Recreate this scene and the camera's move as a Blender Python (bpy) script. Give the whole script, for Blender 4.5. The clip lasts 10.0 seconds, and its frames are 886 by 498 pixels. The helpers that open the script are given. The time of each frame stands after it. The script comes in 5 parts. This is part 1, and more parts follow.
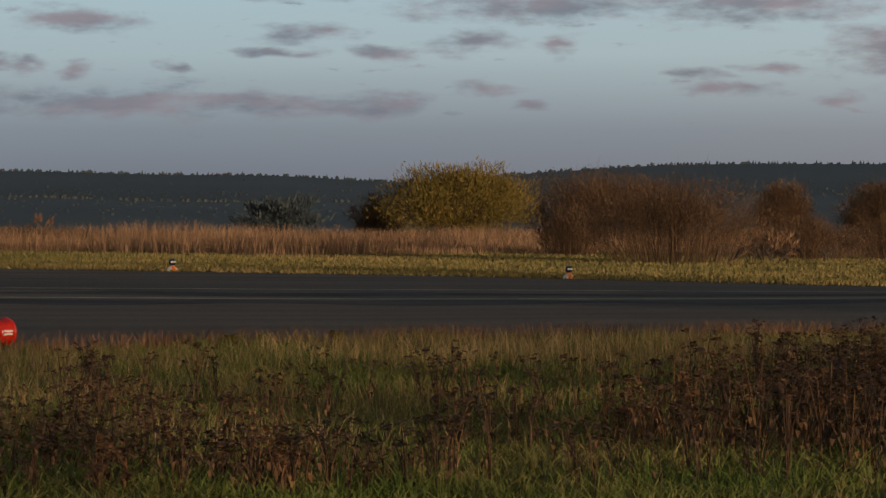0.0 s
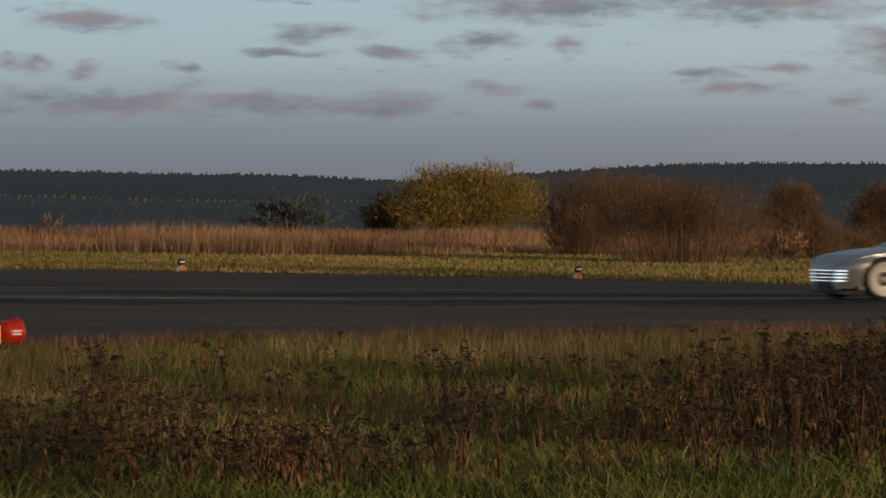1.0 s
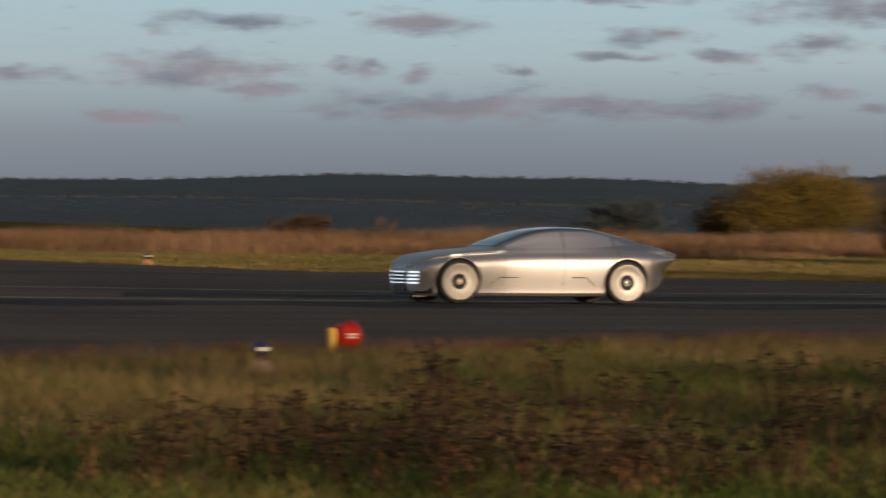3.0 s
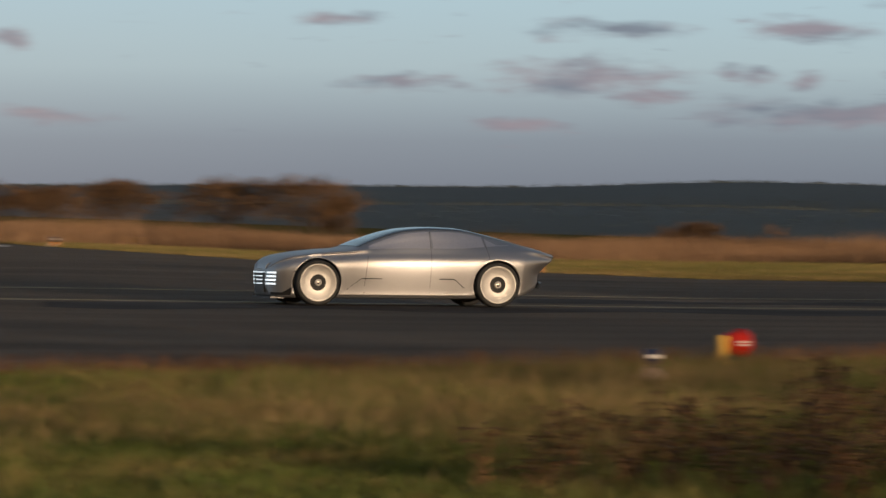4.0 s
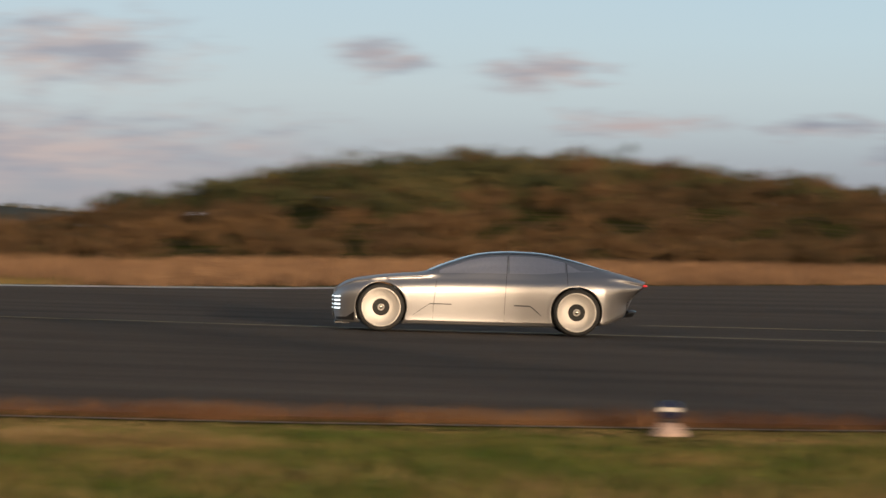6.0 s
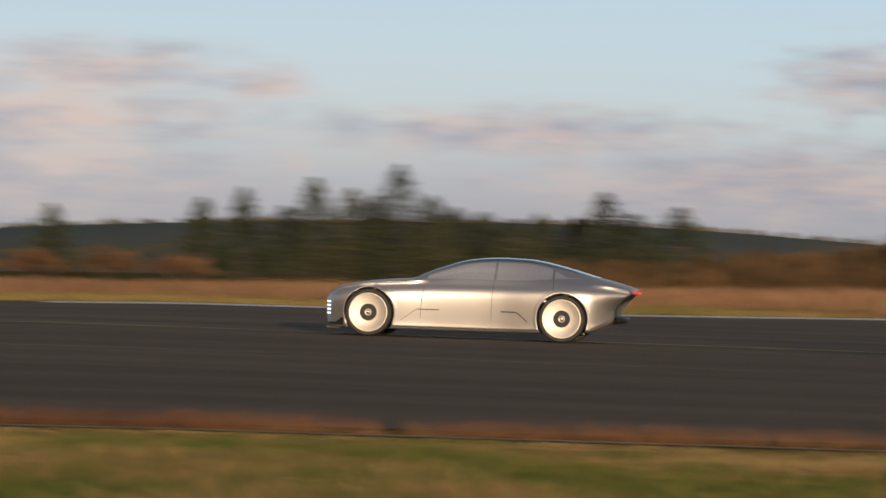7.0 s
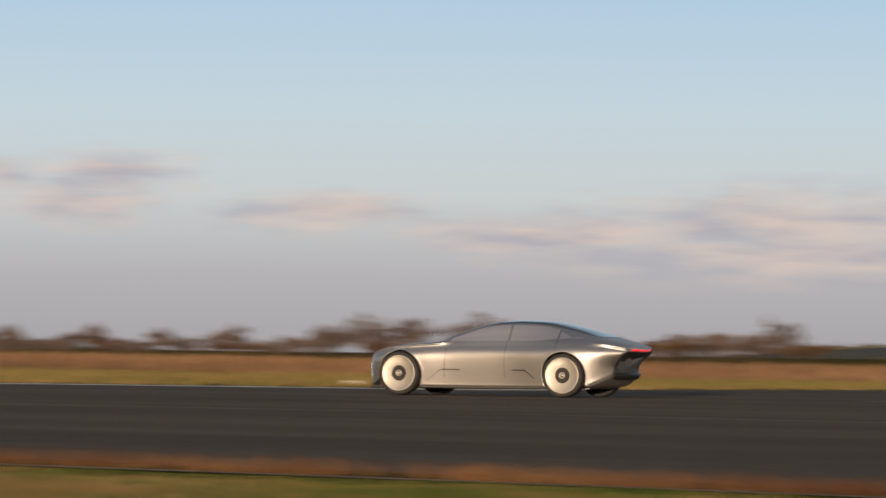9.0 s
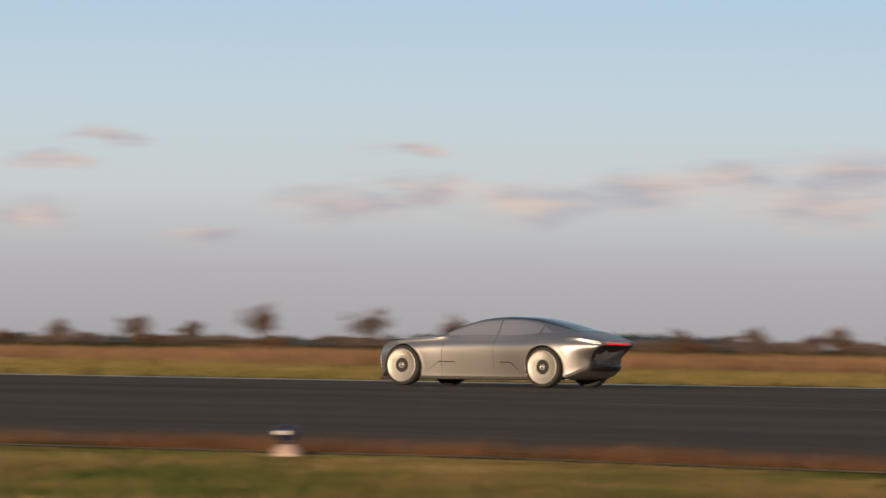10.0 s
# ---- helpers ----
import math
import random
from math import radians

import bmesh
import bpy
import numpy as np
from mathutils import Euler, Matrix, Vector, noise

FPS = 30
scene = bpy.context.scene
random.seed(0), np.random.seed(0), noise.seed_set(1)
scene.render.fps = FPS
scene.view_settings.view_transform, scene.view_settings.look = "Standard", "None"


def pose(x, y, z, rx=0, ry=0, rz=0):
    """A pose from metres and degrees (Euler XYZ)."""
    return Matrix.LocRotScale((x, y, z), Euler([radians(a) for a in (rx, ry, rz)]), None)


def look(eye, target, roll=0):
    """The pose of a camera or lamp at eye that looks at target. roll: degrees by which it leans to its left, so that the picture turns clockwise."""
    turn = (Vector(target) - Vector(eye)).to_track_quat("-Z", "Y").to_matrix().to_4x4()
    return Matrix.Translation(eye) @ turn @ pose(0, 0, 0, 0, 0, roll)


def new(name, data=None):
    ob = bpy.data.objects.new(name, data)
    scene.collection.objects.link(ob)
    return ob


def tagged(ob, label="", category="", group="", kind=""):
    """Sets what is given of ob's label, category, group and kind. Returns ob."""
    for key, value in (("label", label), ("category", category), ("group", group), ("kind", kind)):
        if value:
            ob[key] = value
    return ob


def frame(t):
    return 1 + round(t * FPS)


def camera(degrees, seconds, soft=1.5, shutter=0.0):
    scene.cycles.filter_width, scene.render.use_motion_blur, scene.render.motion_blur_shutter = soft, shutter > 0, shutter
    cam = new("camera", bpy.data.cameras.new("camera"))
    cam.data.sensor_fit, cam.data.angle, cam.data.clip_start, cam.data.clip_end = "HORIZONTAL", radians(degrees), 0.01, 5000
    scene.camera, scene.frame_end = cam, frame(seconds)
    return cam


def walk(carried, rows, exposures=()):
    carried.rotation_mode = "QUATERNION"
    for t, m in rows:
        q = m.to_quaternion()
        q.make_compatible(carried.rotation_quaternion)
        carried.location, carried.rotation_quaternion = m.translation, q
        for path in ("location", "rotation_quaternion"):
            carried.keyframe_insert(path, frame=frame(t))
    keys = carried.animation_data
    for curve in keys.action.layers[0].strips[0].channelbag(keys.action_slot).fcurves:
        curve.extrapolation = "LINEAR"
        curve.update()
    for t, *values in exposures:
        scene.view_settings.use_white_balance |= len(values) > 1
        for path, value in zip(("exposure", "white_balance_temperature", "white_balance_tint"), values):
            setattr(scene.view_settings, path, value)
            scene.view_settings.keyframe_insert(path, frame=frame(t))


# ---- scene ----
# The camera: a long lens on a tripod that pans with the car.
EYE = 1.95
cam = camera(9.435, 10.0, shutter=0.8)
PAN = (
    (0, -25.000, -0.669, 0.00),
    (0.5, -24.958, -0.669, 0.01),
    (1.0, -24.904, -0.669, 0.01),
    (1.5, -24.554, -0.669, 0.02),
    (2.0, -23.812, -0.665, 0.02),
    (2.5, -22.817, -0.653, 0.03),
    (3.0, -21.351, -0.629, 0.03),
    (3.2, -20.712, -0.615, 0.04),
    (4.3, -15.356, -0.463, 0.05),
    (4.5, -13.927, -0.379, 0.09),
    (4.7, -12.317, -0.308, 0.13),
    (4.9, -10.560, -0.205, 0.18),
    (5.0, -9.690, -0.170, 0.20),
    (5.2, -8.191, -0.163, 0.24),
    (5.5, -6.068, -0.112, 0.30),
    (5.8, -3.547, -0.056, 0.34),
    (6.0, -1.859, -0.033, 0.38),
    (6.2, -0.176, 0.005, 0.41),
    (7.3, 9.474, 0.418, 0.57),
    (7.5, 11.344, 0.529, 0.60),
    (7.7, 13.135, 0.657, 0.64),
    (8.0, 15.958, 0.802, 0.69),
    (8.3, 18.400, 0.906, 0.75),
    (8.5, 20.125, 1.000, 0.76),
    (8.7, 21.753, 1.064, 0.76),
    (9.0, 24.389, 1.098, 0.77),
    (9.2, 26.186, 1.094, 0.78),
    (9.4, 27.815, 1.077, 0.78),
    (9.6, 29.341, 1.053, 0.79),
    (9.8, 30.878, 1.037, 0.79),
    (10.0, 32.320, 1.024, 0.80),
)
ARM = 0.3


def eye_pose(yaw, pitch, roll):
    a = radians(yaw)
    turn = Matrix.Rotation(a, 4, "Z") @ Matrix.Rotation(radians(90 + pitch), 4, "X") @ Matrix.Rotation(radians(roll), 4, "Z")
    return Matrix.Translation((-ARM * math.sin(a), ARM * math.cos(a) - ARM, EYE)) @ turn


walk(cam, [(t, eye_pose(y, p, r)) for t, y, p, r in PAN],
     exposures=((0, -0.35), (2.5, -0.3), (4.3, -0.12), (5.5, 0.0), (7.5, 0.1), (10, 0.05)))

# ---- world and sun ----
SUN_AZ, SUN_EL = 166.0, 3.8   # degrees clockwise from +y, degrees above the horizon
world = bpy.data.worlds.new("sky")
scene.world = world
world.use_nodes = True


class Graph:
    """Short names for building node trees."""

    def __init__(self, tree):
        self.tree = tree

    def node(self, kind, **values):
        n = self.tree.nodes.new(kind)
        for k, v in values.items():
            setattr(n, k, v)
        return n

    def link(self, a, b):
        self.tree.links.new(a, b)

    def put(self, socket, v):
        if isinstance(v, bpy.types.NodeSocket):
            self.tree.links.new(v, socket)
        else:
            socket.default_value = v

    def math(self, op, a, b=0.0, c=0.0, clamp=False):
        n = self.node("ShaderNodeMath", operation=op, use_clamp=clamp)
        for s, v in zip(n.inputs, (a, b, c)):
            self.put(s, v)
        return n.outputs[0]

    def vmath(self, op, a, b=(0, 0, 0), c=(0, 0, 0)):
        n = self.node("ShaderNodeVectorMath", operation=op)
        for s, v in zip(n.inputs, (a, b, c)):
            self.put(s, v)
        return n.outputs["Value"] if op == "LENGTH" else n.outputs[0]

    def noise(self, vec, scale, detail=4.0, rough=0.55):
        n = self.node("ShaderNodeTexNoise")
        self.put(n.inputs["Vector"], vec)
        n.inputs["Scale"].default_value, n.inputs["Detail"].default_value = scale, detail
        n.inputs["Roughness"].default_value = rough
        return n.outputs[0]

    def ramp(self, fac, stops):
        n = self.node("ShaderNodeValToRGB")
        self.put(n.inputs[0], fac)
        els = n.color_ramp.elements
        while len(els) < len(stops):
            els.new(0.5)
        for e, (p, c) in zip(els, stops):
            e.position, e.color = p, (*c, 1) if len(c) == 3 else c
        return n.outputs[0]

    def mix(self, fac, a, b, kind="MIX"):
        n = self.node("ShaderNodeMix", data_type="RGBA", blend_type=kind)
        self.put(n.inputs[0], fac)
        self.put(n.inputs[6], a if isinstance(a, bpy.types.NodeSocket) else (*a, 1))
        self.put(n.inputs[7], b if isinstance(b, bpy.types.NodeSocket) else (*b, 1))
        return n.outputs[2]


def build_sky():
    g = Graph(world.node_tree)
    g.tree.nodes.clear()
    sky = g.node("ShaderNodeTexSky", sky_type="NISHITA", sun_disc=False, sun_elevation=radians(SUN_EL + 2),
                 sun_rotation=radians(SUN_AZ), air_density=1.0, dust_density=2.0, ozone_density=1.2)
    way = g.node("ShaderNodeTexCoord").outputs["Generated"]
    sep = g.node("ShaderNodeSeparateXYZ")
    g.link(way, sep.inputs[0])
    az = g.math("MULTIPLY", g.math("ARCTAN2", sep.outputs[0], sep.outputs[1]), 57.2958)
    el = g.math("MULTIPLY", g.math("ARCSINE", sep.outputs[2]), 57.2958)
    comb = g.node("ShaderNodeCombineXYZ")
    g.link(az, comb.inputs[0])
    g.link(el, comb.inputs[1])
    v = comb.outputs[0]
    # a slow swirl bends the cloud banks out of round
    wn = g.node("ShaderNodeTexNoise")
    g.put(wn.inputs["Vector"], g.vmath("MULTIPLY", v, (1.1, 2.6, 1)))
    wn.inputs["Scale"].default_value, wn.inputs["Detail"].default_value = 1.0, 3.0
    bent = g.vmath("ADD", v, g.vmath("MULTIPLY_ADD", wn.outputs["Color"], (1.5, 0.34, 0), (-0.75, -0.17, 0)))
    # banks of low cloud: azimuth, elevation, half width, half height in degrees
    right = ((21.05, 1.78, .66, .15), (23.5, 1.62, .5, .1), (25.3, 1.52, .5, .12), (25.4, 1.06, .5, .1), (21.5, .9, 1.6, .17),
             (24.2, .88, .7, .14), (26.2, 1.94, 1.9, .2), (28.3, 1.95, 1.5, .24), (22.9, 2.05, 1.0, .1), (29.7, 1.45, .6, .35), (28.1, 1.03, .5, .08), (27.8, 1.2, .35, .08),
             (21.1, 1.25, .25, .1), (20.4, 1.3, .2, .12), (29.1, .92, .3, .08),
             (22.9, .88, 1.0, .13), (28.6, 1.28, .4, .07), (22.05, 1.24, .12, .07), (26.2, 1.53, .2, .1), (24.4, 1.42, .4, .08), (23.2, 1.4, .4, .07), (26.1, .86, .3, .08), (19.0, 1.8, .7, .12), (19.4, 1.1, .6, .1))
    middle = ((18.7, 1.3, 1.0, .2), (16.8, 1.19, .6, .1), (18.1, .78, .5, .08), (12.67, 1.69, .35, .12), (16.1, 1.95, .35, .1),
              (9.8, 1.0, 1.1, .2), (13.06, .84, .6, .1), (2.94, 1.85, .7, .25), (3.9, 1.3, .8, .14), (5.9, 1.27, .8, .13),
              (7.0, 1.0, .5, .13), (8.9, 1.04, .8, .18), (1.2, 2.0, .5, .2))
    left = ((-2.1, 2.06, 1.1, .35), (-3.0, 1.0, 3.2, .4), (-10.5, 2.13, 1.5, .3), (-8.65, 2.02, .5, .2), (-11.4, 1.62, 2.8, .45),
            (-14.2, 1.42, 2.4, .35), (-17.6, 1.45, 2.4, .3), (-12.2, 1.9, 1.2, .3), (-20.8, 1.42, 1.8, .35), (-23.2, 1.25, 1.6, .22), (-25.6, 1.5, 1.0, .2),
            (-27.9, 1.85, .8, .25), (-33.3, 1.5, .75, .2), (-32.5, 1.64, .6, .18), (-31.3, 1.52, .8, .2), (-30.1, 1.66, .9, .2), (-29.2, 1.82, .7, .2), (-28.3, 1.55, .8, .22),
            (-36.7, 1.33, .45, .16), (-35.9, 2.15, .35, .08), (-36.5, 1.9, .5, .08), (-34.8, 1.15, .4, .07), (-32.8, 2.08, .35, .06), (-6.0, 1.5, 2.5, .25), (-13.2, 1.1, 4.5, .45), (-19.5, 1.05, 4.0, .25))
    near = 9.0
    for a, e, w, h in right + middle + tuple((a, e, w * 1.2, h * 1.3) for a, e, w, h in left):
        near = g.math("MINIMUM", near, g.vmath("LENGTH", g.vmath("MULTIPLY_ADD", bent, (1 / w, 1 / h, 0), (-a / w, -e / h, 0))))
    puffs = g.noise(g.vmath("MULTIPLY", v, (2.1, 6.5, 1)), 1.0, 9, 0.6)
    ragged = g.node("ShaderNodeMapRange")
    g.put(ragged.inputs[0], az)
    for k, value in enumerate((-8.0, 4.0, 1.3, 2.3)):
        ragged.inputs[k + 1].default_value = value
    mask = g.math("ADD", g.math("SUBTRACT", 1.3, near), g.math("MULTIPLY", g.math("SUBTRACT", puffs, 0.5), ragged.outputs[0]))
    n = g.node("ShaderNodeMapRange", interpolation_type="SMOOTHSTEP")
    g.put(n.inputs[0], mask)
    n.inputs[1].default_value, n.inputs[2].default_value = 0.0, 1.3
    mask = n.outputs[0]
    east = g.node("ShaderNodeMapRange")
    g.put(east.inputs[0], az)
    east.inputs[1].default_value, east.inputs[2].default_value = 12.0, 21.0
    east.inputs[4].default_value = 0.8
    # small scattered clouds on the darker side of the sky
    bits = g.noise(g.vmath("MULTIPLY", v, (1.3, 5.2, 1)), 1.3, 8, 0.58)
    few = g.node("ShaderNodeMapRange", interpolation_type="SMOOTHSTEP")
    g.put(few.inputs[0], bits)
    few.inputs[1].default_value, few.inputs[2].default_value = 0.60, 0.76
    low = g.node("ShaderNodeMapRange", interpolation_type="SMOOTHSTEP")
    g.put(low.inputs[0], el)
    low.inputs[1].default_value, low.inputs[2].default_value = 0.25, 0.8
    mask = g.math("MAXIMUM", mask, g.math("MULTIPLY", g.math("MULTIPLY", few.outputs[0], low.outputs[0]), east.outputs[0]))
    # clear air near the horizon, away from the sun: lilac haze below, pale cyan above
    side = g.node("ShaderNodeMapRange")
    g.put(side.inputs[0], az)
    side.inputs[1].default_value, side.inputs[2].default_value = 22.0, -14.0
    lift = g.math("DIVIDE", el, 4.0, clamp=True)
    air_r = g.ramp(lift, ((0.0, (0.20, 0.225, 0.275)), (0.15, (0.27, 0.315, 0.365)), (0.35, (0.46, 0.58, 0.62)), (0.55, (0.48, 0.65, 0.72)), (1.0, (0.42, 0.60, 0.73))))
    air_l = g.ramp(lift, ((0.0, (0.37, 0.355, 0.37)), (0.2, (0.44, 0.425, 0.44)), (0.42, (0.56, 0.595, 0.595)), (0.65, (0.525, 0.625, 0.68)), (1.0, (0.41, 0.57, 0.72))))
    air = g.mix(side.outputs[0], air_r, air_l)
    lit = g.mix(side.outputs[0], (0.31, 0.27, 0.315), (0.66, 0.53, 0.47))
    base = g.mix(side.outputs[0], (0.19, 0.22, 0.275), (0.41, 0.39, 0.43))
    tone = g.noise(g.vmath("MULTIPLY", v, (0.8, 3.5, 1)), 1.0, 4)
    cloud = g.mix(g.ramp(tone, ((0.38, (0, 0, 0)), (0.62, (1, 1, 1)))), base, lit)
    high = g.node("ShaderNodeMapRange", interpolation_type="SMOOTHSTEP")
    g.put(high.inputs[0], el)
    high.inputs[1].default_value, high.inputs[2].default_value = 26.0, 6.0
    turn = g.node("ShaderNodeMapRange", interpolation_type="SMOOTHSTEP")
    g.put(turn.inputs[0], g.math("ABSOLUTE", az))
    turn.inputs[1].default_value, turn.inputs[2].default_value = 120.0, 60.0
    colour = g.vmath("MULTIPLY", sky.outputs[0], (SKY, SKY, SKY))
    colour = g.mix(g.math("MULTIPLY", high.outputs[0], turn.outputs[0]), colour, air)
    colour = g.mix(g.math("MULTIPLY", mask, 0.9), colour, cloud)
    # wide warm glow added on the unseen horizon, sun's side, to gild the car
    off = g.math("ABSOLUTE", g.math("WRAP", g.math("SUBTRACT", az, SUN_AZ), 180.0, -180.0))
    wide = g.node("ShaderNodeMapRange", interpolation_type="SMOOTHSTEP")
    g.put(wide.inputs[0], off)
    wide.inputs[1].default_value, wide.inputs[2].default_value = 150.0, 15.0
    lowest = g.node("ShaderNodeMapRange", interpolation_type="SMOOTHSTEP")
    g.put(lowest.inputs[0], el)
    lowest.inputs[1].default_value, lowest.inputs[2].default_value = 14.0, 0.0
    colour = g.mix(g.math("MULTIPLY", wide.outputs[0], lowest.outputs[0]), colour, (1.9, 1.22, 0.68))
    # broken grey cloud overhead
    roof = g.noise(way, 3.0, 6, 0.6)
    over = g.node("ShaderNodeMapRange", interpolation_type="SMOOTHSTEP")
    g.put(over.inputs[0], roof)
    over.inputs[1].default_value, over.inputs[2].default_value = 0.36, 0.6
    up = g.node("ShaderNodeMapRange", interpolation_type="SMOOTHSTEP")
    g.put(up.inputs[0], el)
    up.inputs[1].default_value, up.inputs[2].default_value = 9.0, 22.0
    colour = g.mix(g.math("MULTIPLY", g.math("MULTIPLY", over.outputs[0], up.outputs[0]), 0.8), colour, (0.185, 0.20, 0.24))
    bg = g.node("ShaderNodeBackground")
    g.link(colour, bg.inputs[0])
    bg.inputs[1].default_value = 1.0
    g.link(bg.outputs[0], g.node("ShaderNodeOutputWorld").inputs[0])


SKY = 0.15
build_sky()
sun = new("sun", bpy.data.lights.new("sun", "SUN"))
sun.data.energy, sun.data.angle, sun.data.color = 4.7, radians(0.6), (1.0, 0.74, 0.50)
sa, se = radians(SUN_AZ), radians(SUN_EL)
sun.matrix_world = look((0, 0, 50), (-math.sin(sa) * math.cos(se), -math.cos(sa) * math.cos(se), 50 - math.sin(se)))

# ---- materials ----


def material(name, rough=0.8, metal=0.0, spec=0.3):
    m = bpy.data.materials.new(name)
    m.use_nodes = True
    g = Graph(m.node_tree)
    b = g.tree.nodes["Principled BSDF"]
    b.inputs["Roughness"].default_value, b.inputs["Metallic"].default_value = rough, metal
    b.inputs["Specular IOR Level"].default_value = spec
    return m, g, b


def bump(g, b, height, strength, distance=0.02):
    n = g.node("ShaderNodeBump")
    n.inputs["Strength"].default_value, n.inputs["Distance"].default_value = strength, distance
    g.put(n.inputs["Height"], height)
    g.link(n.outputs[0], b.inputs["Normal"])


def plain(name, colour, rough=0.6, metal=0.0, vary=0.15, scale=8.0, spec=0.4):
    m, g, b = material(name, rough, metal, spec)
    pos = g.node("ShaderNodeTexCoord").outputs["Object"]
    n = g.noise(pos, scale, 5)
    dark = tuple(c * (1 - vary) for c in colour)
    light = tuple(min(1, c * (1 + vary)) for c in colour)
    g.link(g.ramp(n, ((0.3, dark), (0.7, light))), b.inputs["Base Color"])
    return m


def asphalt_material():
    m, g, b = material("asphalt", 0.95, 0, 0.06)
    pos = g.node("ShaderNodeNewGeometry").outputs["Position"]
    streak = g.noise(g.vmath("MULTIPLY", pos, (0.035, 0.33, 0.2)), 1.0, 4)
    patch = g.noise(g.vmath("MULTIPLY", pos, (0.12, 0.5, 1)), 0.6, 5)
    grain = g.noise(pos, 9.0, 6, 0.7)
    base = g.ramp(streak, ((0.35, (0.116, 0.096, 0.080)), (0.52, (0.151, 0.124, 0.102)), (0.7, (0.177, 0.147, 0.120))))
    base = g.mix(0.45, base, g.ramp(patch, ((0.35, (0.119, 0.099, 0.081)), (0.65, (0.190, 0.158, 0.128)))))
    base = g.mix(0.5, base, g.ramp(grain, ((0.3, (0.5, 0.5, 0.5)), (0.7, (1.4, 1.4, 1.4)))), "MULTIPLY")
    g.link(base, b.inputs["Base Color"])
    stones = g.noise(pos, 70.0, 3, 0.6)
    bump(g, b, g.math("ADD", grain, stones), 1.0, 0.035)
    return m


def soil_material():
    m, g, b = material("grassland", 1.0, 0, 0.0)
    pos = g.node("ShaderNodeNewGeometry").outputs["Position"]
    big = g.noise(g.vmath("MULTIPLY", pos, (0.05, 0.30, 0.1)), 1.0, 5)
    small = g.noise(pos, 2.2, 7, 0.65)
    col = g.ramp(big, ((0.32, (0.05, 0.058, 0.016)), (0.5, (0.085, 0.075, 0.026)), (0.68, (0.14, 0.10, 0.045))))
    col = g.mix(0.7, col, g.ramp(small, ((0.25, (0.45, 0.45, 0.45)), (0.75, (1.5, 1.5, 1.5)))), "MULTIPLY")
    g.link(col, b.inputs["Base Color"])
    bump(g, b, small, 0.9, 0.12)
    return m


def leaf_material(name, stops, rough=0.75, scale=0.6, single=0.4):
    """Colour by place at two scales and by each blade or leaf."""
    m, g, b = material(name, rough, 0, 0.2)
    geo = g.node("ShaderNodeNewGeometry")
    pos = geo.outputs["Position"]
    big = g.math("MULTIPLY_ADD", g.noise(pos, scale, 5), 1.9, -0.45, clamp=True)
    fac = g.math("ADD", g.math("MULTIPLY", big, 1 - single), g.math("MULTIPLY", geo.outputs["Random Per Island"], single))
    g.link(g.ramp(fac, stops), b.inputs["Base Color"])
    return m


ASPHALT, SOIL = asphalt_material(), soil_material()
GRASS = leaf_material("meadow grass", ((0.28, (0.045, 0.075, 0.011)), (0.5, (0.092, 0.105, 0.024)), (0.64, (0.15, 0.12, 0.04)), (0.84, (0.24, 0.17, 0.072))), scale=0.8, single=0.25)
FIELD = leaf_material("far grass", ((0.25, (0.085, 0.085, 0.022)), (0.5, (0.15, 0.125, 0.04)), (0.75, (0.24, 0.165, 0.072))), scale=0.12)
REED = leaf_material("dry reed", ((0.25, (0.09, 0.053, 0.032)), (0.5, (0.17, 0.10, 0.057)), (0.75, (0.28, 0.17, 0.095))), scale=0.08)
WEED = leaf_material("dead weed", ((0.3, (0.03, 0.019, 0.011)), (0.55, (0.075, 0.041, 0.021)), (0.75, (0.15, 0.078, 0.033))), scale=0.8)
BARK = plain("bark", (0.05, 0.035, 0.026), 0.9, vary=0.35, scale=6)
BUSH_GOLD = leaf_material("golden willow leaves", ((0.3, (0.075, 0.058, 0.012)), (0.55, (0.135, 0.098, 0.02)), (0.75, (0.21, 0.14, 0.035))))
BUSH_BROWN = leaf_material("brown twigs and leaves", ((0.3, (0.046, 0.028, 0.017)), (0.55, (0.085, 0.05, 0.026)), (0.75, (0.15, 0.085, 0.042))))
CONIFER = leaf_material("conifer needles", ((0.3, (0.014, 0.02, 0.01)), (0.55, (0.026, 0.034, 0.014)), (0.75, (0.05, 0.052, 0.02))), scale=0.2)
SCRUB = leaf_material("autumn scrub", ((0.25, (0.03, 0.026, 0.013)), (0.5, (0.07, 0.043, 0.022)), (0.75, (0.125, 0.075, 0.035))), scale=0.06)
# distance haze is put into this bluish-grey, low-contrast leaf colour
HAZED_WOODS = leaf_material("distant woods with haze in the colour", ((0.3, (0.031, 0.041, 0.046)), (0.55, (0.038, 0.049, 0.053)), (0.75, (0.048, 0.057, 0.059))), scale=0.006)
HEDGE = leaf_material("reddish hedge twigs", ((0.3, (0.05, 0.030, 0.020)), (0.55, (0.095, 0.054, 0.030)), (0.75, (0.16, 0.09, 0.045))))
TWIG = leaf_material("bare twigs", ((0.3, (0.075, 0.06, 0.057)), (0.7, (0.15, 0.11, 0.095))), scale=0.3)
LINE = plain("worn line paint", (0.25, 0.19, 0.09), 0.8, vary=0.5, scale=1.2)
WHITE_LINE = plain("white line paint", (0.62, 0.58, 0.52), 0.7, vary=0.25, scale=1.5)
KERB = plain("pale edging", (0.20, 0.142, 0.09), 0.85, vary=0.4, scale=0.7)
SILVER, sg, sb = material("brushed silver paint", 0.42, 0.95)
fine = sg.noise(sg.node("ShaderNodeTexCoord").outputs["Object"], 260.0, 2)
